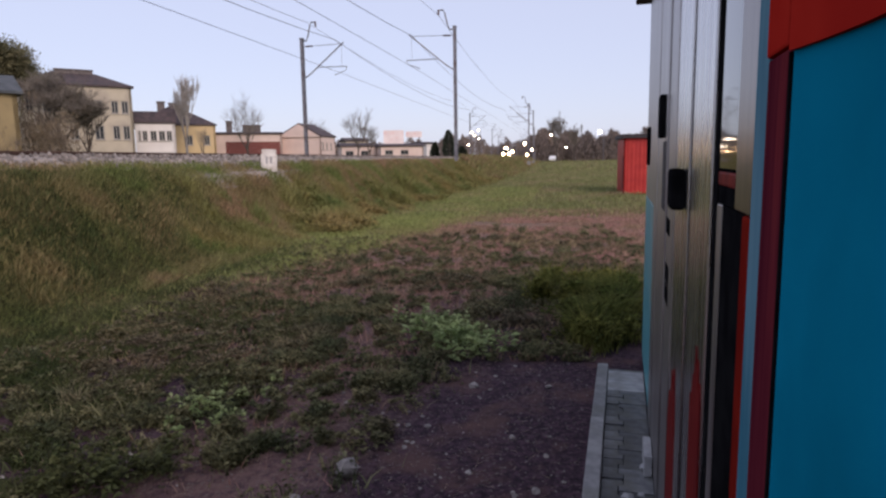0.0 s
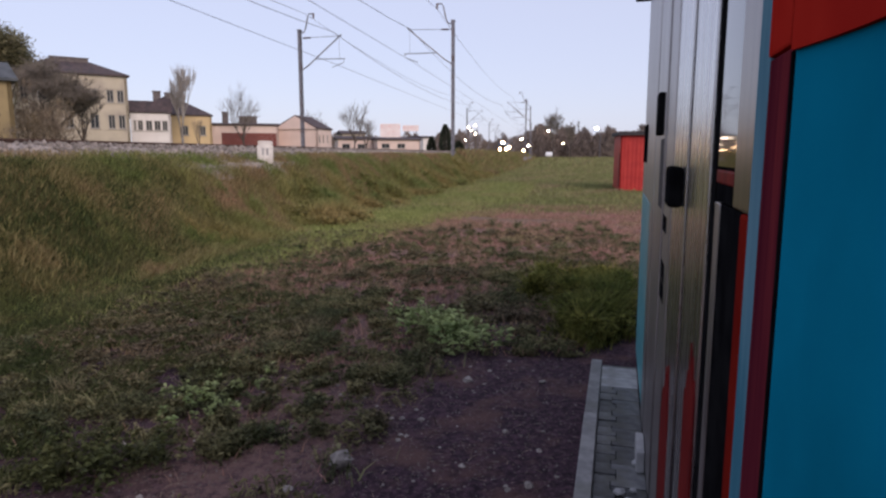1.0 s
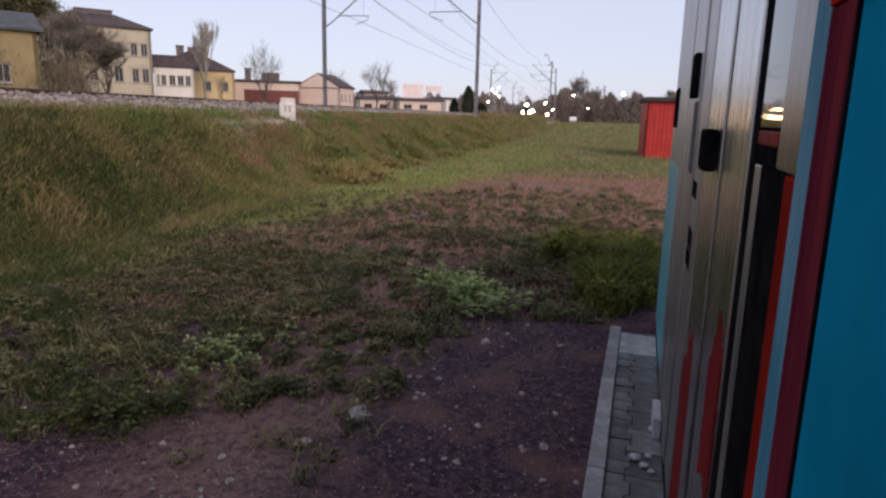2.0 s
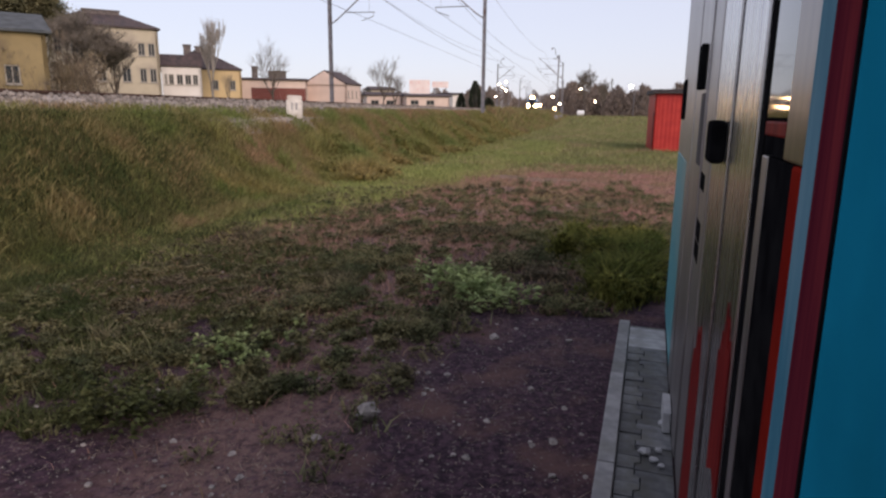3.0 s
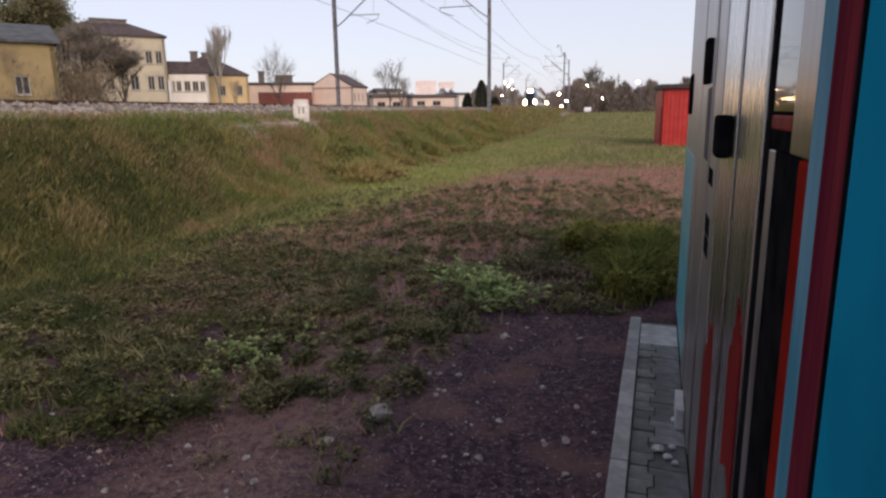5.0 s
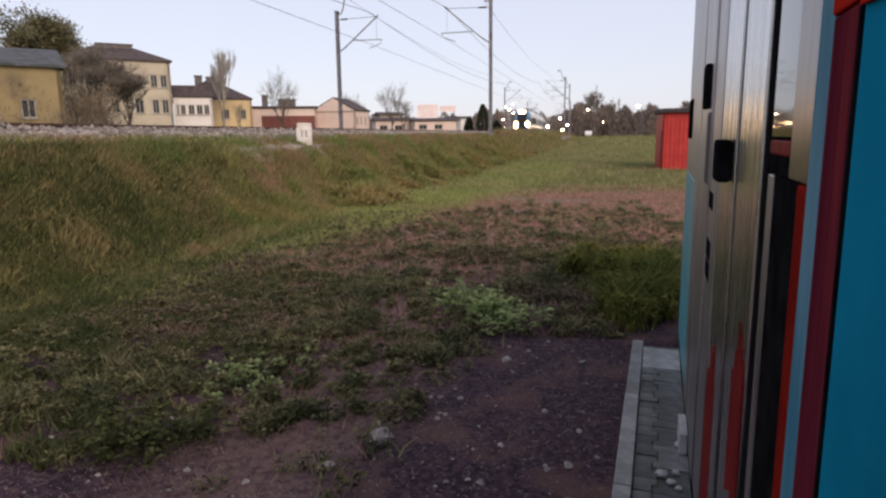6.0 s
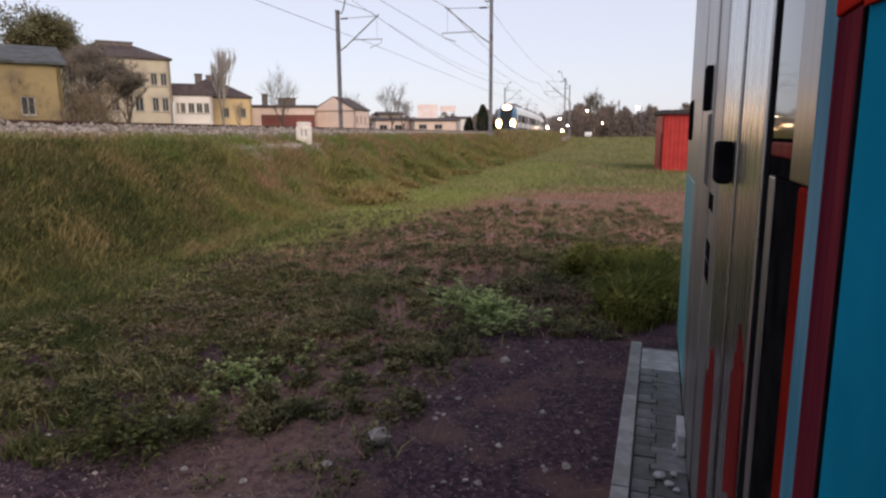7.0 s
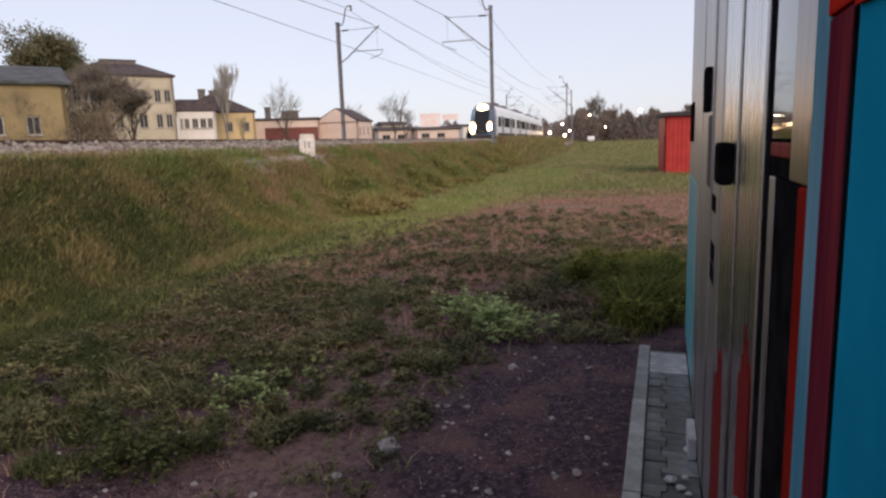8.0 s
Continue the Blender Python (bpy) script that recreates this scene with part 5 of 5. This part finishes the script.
def leaf_plants(name, pts, r, nleaf, lift, mat_, label, seed):
    """Low broad-leaved plants: each leaf a bent diamond."""
    rng = random.Random(seed)
    V, F = [], []
    for x, y, z in pts:
        k = r * rng.uniform(0.5, 1.25)
        for i in range(rng.randint(nleaf - 3, nleaf + 3)):
            a = rng.uniform(0, 6.283)
            d = Vector((math.cos(a), math.sin(a), 0))
            u = Vector((-d.y, d.x, 0)) * k * rng.uniform(0.16, 0.30)
            l = k * rng.uniform(0.7, 1.2)
            b = Vector((x, y, z + rng.uniform(0, lift)))
            mdl = b + d * l * 0.55 + Vector((0, 0, k * rng.uniform(0.2, 0.5)))
            tip = b + d * l + Vector((0, 0, k * rng.uniform(-0.1, 0.35)))
            o = len(V)
            V += [b, mdl + u, tip, mdl - u]
            F += [(o, o + 1, o + 2), (o, o + 2, o + 3)]
    tagged(raw(name, V, F, mat_), label, "weeds", kind="stuff")


leaf_plants("weed_rosettes", scatter(11000, 2.2, 13.0, -4.4, 1.2, 11, 1.1, weedy), 0.036, 8, 0.085, M_WEED, "low broad-leaved green weeds", 11)
leaf_plants("pale_weed", [(-0.04 + dx - 0.35 * dy, 5.25 + dy, 0.0) for dx, dy in ((random.gauss(0, 0.14), random.gauss(0, 0.26)) for _ in range(95))], 0.065, 12, 0.16, M_PALEWEED, "pale green leafy weed clump", 12)
leaf_plants("pale_weed", [(-1.45 + dx, 3.75 + dy, 0.02) for dx, dy in ((random.gauss(0, 0.16), random.gauss(0, 0.14)) for _ in range(26))], 0.045, 11, 0.06, M_PALEWEED, "pale green leafy weed clump", 13)


def mounds(n, place, radius, tall, many, seed):
    """Places for the leaves and stems of n rounded clumps: x, y, z and the height there."""
    rng = random.Random(seed)
    pts, hs = [], []
    for _ in range(n):
        cx, cy = place(rng)
        rr, hh = radius * rng.uniform(0.6, 1.3), tall * rng.uniform(0.5, 1.15)
        for _ in range(many):
            a, q = rng.uniform(0, 6.283), min(abs(rng.gauss(0, 0.5)), 1.1)
            x, y = cx + rr * q * math.cos(a), cy + rr * q * math.sin(a)
            pts.append((x, y, ground_z(x, y) - 0.01))
            hs.append(hh * (1.05 - 0.75 * q * q))
    return np.array(pts), np.array(hs)


def in_weeds(rng):
    """A place for a small clump: thick between 3 and 7 metres along the line, thinner beyond."""
    while True:
        s, l = 2.6 + 9.5 * rng.random() ** 1.35, rng.uniform(-4.6, 1.0)
        if off_kerb(s, l) and (l < -1.0 - 0.3 * patch(s, l, 1.5, 2) or s > 4.7) and s > 3.0 + 0.6 * patch(s, l, 0.9, 4) + 0.40 * min(l + 2.0, 0.0):
            p = along(s, l)
            return p.x, p.y


_p, _h = mounds(1500, in_weeds, 0.075, 0.10, 13, 31)
_p[:, 2] += 0.8 * _h
leaf_plants("weed_clumps", [tuple(v) for v in _p], 0.030, 6, 0.012, M_WEED, "small rounded leafy clumps of green weeds over dark soil", 31)


def beside_kiosk(rng):
    """A place along the kiosk's far end, thinning out from the wall."""
    a, d = rng.uniform(5.0, 7.7), 0.12 + abs(rng.gauss(0, 0.27))
    r = radians(WALL_AZ)
    q = 0.131 - d
    return a * math.sin(r) + q * math.cos(r), a * math.cos(r) - q * math.sin(r)


_p, _h = mounds(46, beside_kiosk, 0.20, 0.27, 330, 14)
blades("bush_grass", _p, _h, 0.0045, 0.9, M_BUSH, "dark green clumps of tall grass growing beside the kiosk", "grass", 15)
_q = _p[::9].copy()
_q[:, 2] += _h[::9] * 0.55
leaf_plants("bush", [tuple(v) for v in _q], 0.055, 12, 0.10, M_BUSH, "low leafy bush growing beside the kiosk", 14)


def on_bank(rng):
    p = along(9.5 + 36 * rng.random() ** 1.2, rng.uniform(-6.6, -5.0))
    return p.x, p.y


_p, _h = mounds(150, on_bank, 0.48, 0.21, 420, 16)
blades("bank_clumps", _p, _h, 0.006, 1.1, M_BANKBUSH, "rounded clumps of yellowish green scrub along the bank", "scrub", 18)


def far_bank(rng):
    p = along(13 + 32 * rng.random() ** 1.3, rng.uniform(-6.1, -4.9))
    return p.x, p.y


_p, _h = mounds(44, far_bank, 0.75, 0.42, 650, 28)
blades("bank_bushes", _p, _h, 0.009, 0.7, M_BANKBUSH, "low rounded bushes standing on the bank", "scrub", 28)
_q = _p[::7].copy()
_q[:, 2] += _h[::7] * 0.5
leaf_plants("bank_bush_leaves", [tuple(v) for v in _q], 0.10, 9, 0.12, M_BANKBUSH, "small leaves of the low bushes on the bank", 29)


# Dark blades, fading out along the bank, imitate vignetting at the left.
blades("rank_grass", scatter(70000, 2.5, 11, -6.95, -4.5, 19, 1.1, lambda s, l, r: r.random() < (1.2 - (s - 2.5) / 8.5) * (0.75 + 0.8 * patch(s, l, 0.8, 19))), 0.10, 0.006, 1.0, M_DARKGREEN, "dark green grass low on the bank, darkened to imitate lens vignetting", "grass", 19)
leaf_plants("dark_plant", [(-1.75 + dx, 2.9 + dy, 0.0) for dx, dy in ((random.gauss(0, 0.17), random.gauss(0, 0.13)) for _ in range(110))], 0.04, 12, 0.12, M_DARKGREEN, "dark green leafy plant on the soil", 16)
# The same vignetting put into the weeds' colour on the near left soil.
blades("dark_weeds", scatter(48000, 2.1, 6.5, -5.3, -2.3, 27, 1.0, lambda s, l, r: patch(s, l, 2.2, 12) + 0.6 * patch(s, l, 6.0, 13) > 0.02 + 0.25 * (l + 3.0)), 0.075, 0.005, 1.2, M_DARKGREEN, "dark green weeds on soil, darkened to imitate lens vignetting", "weeds", 27)
blades("straw", scatter(10000, 2.0, 5.0, -3.2, 0.7, 17, 1.0, lambda s, l, r: off_kerb(s, l) and (l < -1.0 or r.random() < 0.3)), 0.018, 0.002, 4.0, M_STRAW, "scattered dry straw and twigs on the soil", "straw", 17)


def rock(name, at, r, seed, label, flat=0.6, mat_=None, rugged=0.55, freq=1.3):
    rng = random.Random(seed)
    bm = bmesh.new()
    bmesh.ops.create_icosphere(bm, subdivisions=2, radius=r)
    for v in bm.verts:
        v.co *= 1 + rugged * noise.noise(v.co / r * freq + Vector((seed, 0, 0))) + 0.1 * rng.uniform(-1, 1)
        v.co.z *= flat
    o = part(name, bm, mat_ or M_STONE)
    o.matrix_world = Matrix.Translation(at) @ pose(0, 0, 0, rng.uniform(-15, 15), rng.uniform(-15, 15), rng.uniform(0, 360))
    return tagged(o, label, "stone", "loose stones")


rock("stone", (-0.535, 2.97, 0.015), 0.062, 3, "pale grey lump of rubble lying on bare soil", 0.7, None, 0.8, 1.6)
for x, y, r in ((0.127, 4.19, 0.045), (-2.96, 5.3, 0.06), (-0.165, 3.55, 0.028), (-0.28, 3.25, 0.02), (0.05, 2.95, 0.022), (-0.05, 2.6, 0.025), (0.35, 2.75, 0.03), (0.3, 3.35, 0.022), (-0.75, 2.75, 0.035), (0.45, 3.1, 0.02), (-1.72, 5.99, 0.045), (0.62, 4.1, 0.03), (-1.4, 2.7, 0.02)):
    rock("stone", (x, y, ground_z(x, y) + r * 0.15), r * 0.75, int(100 * r) + int(abs(x) * 10), "small pale stone lying on the soil")
for i, p in enumerate(scatter(240, 2.0, 6.5, -3.5, 0.6, 21, 1.2, off_kerb)):
    rock("pebble", (p[0], p[1], p[2] + 0.012), 0.006 + 0.013 * random.random() ** 2, 200 + i % 7, "small pale pebble on the soil")


def gravel():
    """Tiny pale bits strewn over the soil, far too many to count."""
    rng = np.random.RandomState(8)
    V, F = [], []
    tri = [(0, 2, 4), (2, 1, 4), (1, 3, 4), (3, 0, 4)]
    for x, y, z in scatter(3200, 1.8, 6.0, -3.6, 0.7, 23, 1.1, off_kerb):
        r = 0.0025 + 0.006 * rng.rand() ** 2
        a = rng.rand() * 6.283
        c, s_ = math.cos(a) * r, math.sin(a) * r
        o = len(V)
        q = 0.6 + 0.8 * rng.rand(4)
        V += [(x + c * q[0], y + s_ * q[0], z + 0.008), (x - c * q[1], y - s_ * q[1], z + 0.008), (x - s_ * q[2], y + c * q[2], z + 0.008), (x + s_ * q[3], y - c * q[3], z + 0.008), (x, y, z + 0.011 + r * 0.9)]
        F += [(o + i_, o + j_, o + k_) for i_, j_, k_ in tri]
    tagged(raw("gravel", V, F, M_STONE), "tiny pale gravel strewn over dark soil", "gravel", kind="stuff")


gravel()

# ---- what moves ----
def motions():
    rows = [0.0, 1.0, 2.0, 3.0, 4.0, 5.0, 6.0, 6.5, 7.0, 7.5, 8.0]
    for i, car in enumerate(TRAIN):
        keys = []
        for t in rows:
            s = 72.6 + 21.5 * (8.0 - t) + (CAR + 0.5) * i
            p = along(s, FAR_TRACK, RAIL_Z)
            q = along(s + CAR, FAR_TRACK, RAIL_Z)
            keys.append((t, Matrix.Translation(p) @ pose(0, 0, 0, 0, 0, -math.degrees(math.atan2(q.x - p.x, q.y - p.y)))))
        walk(car, keys)


motions()
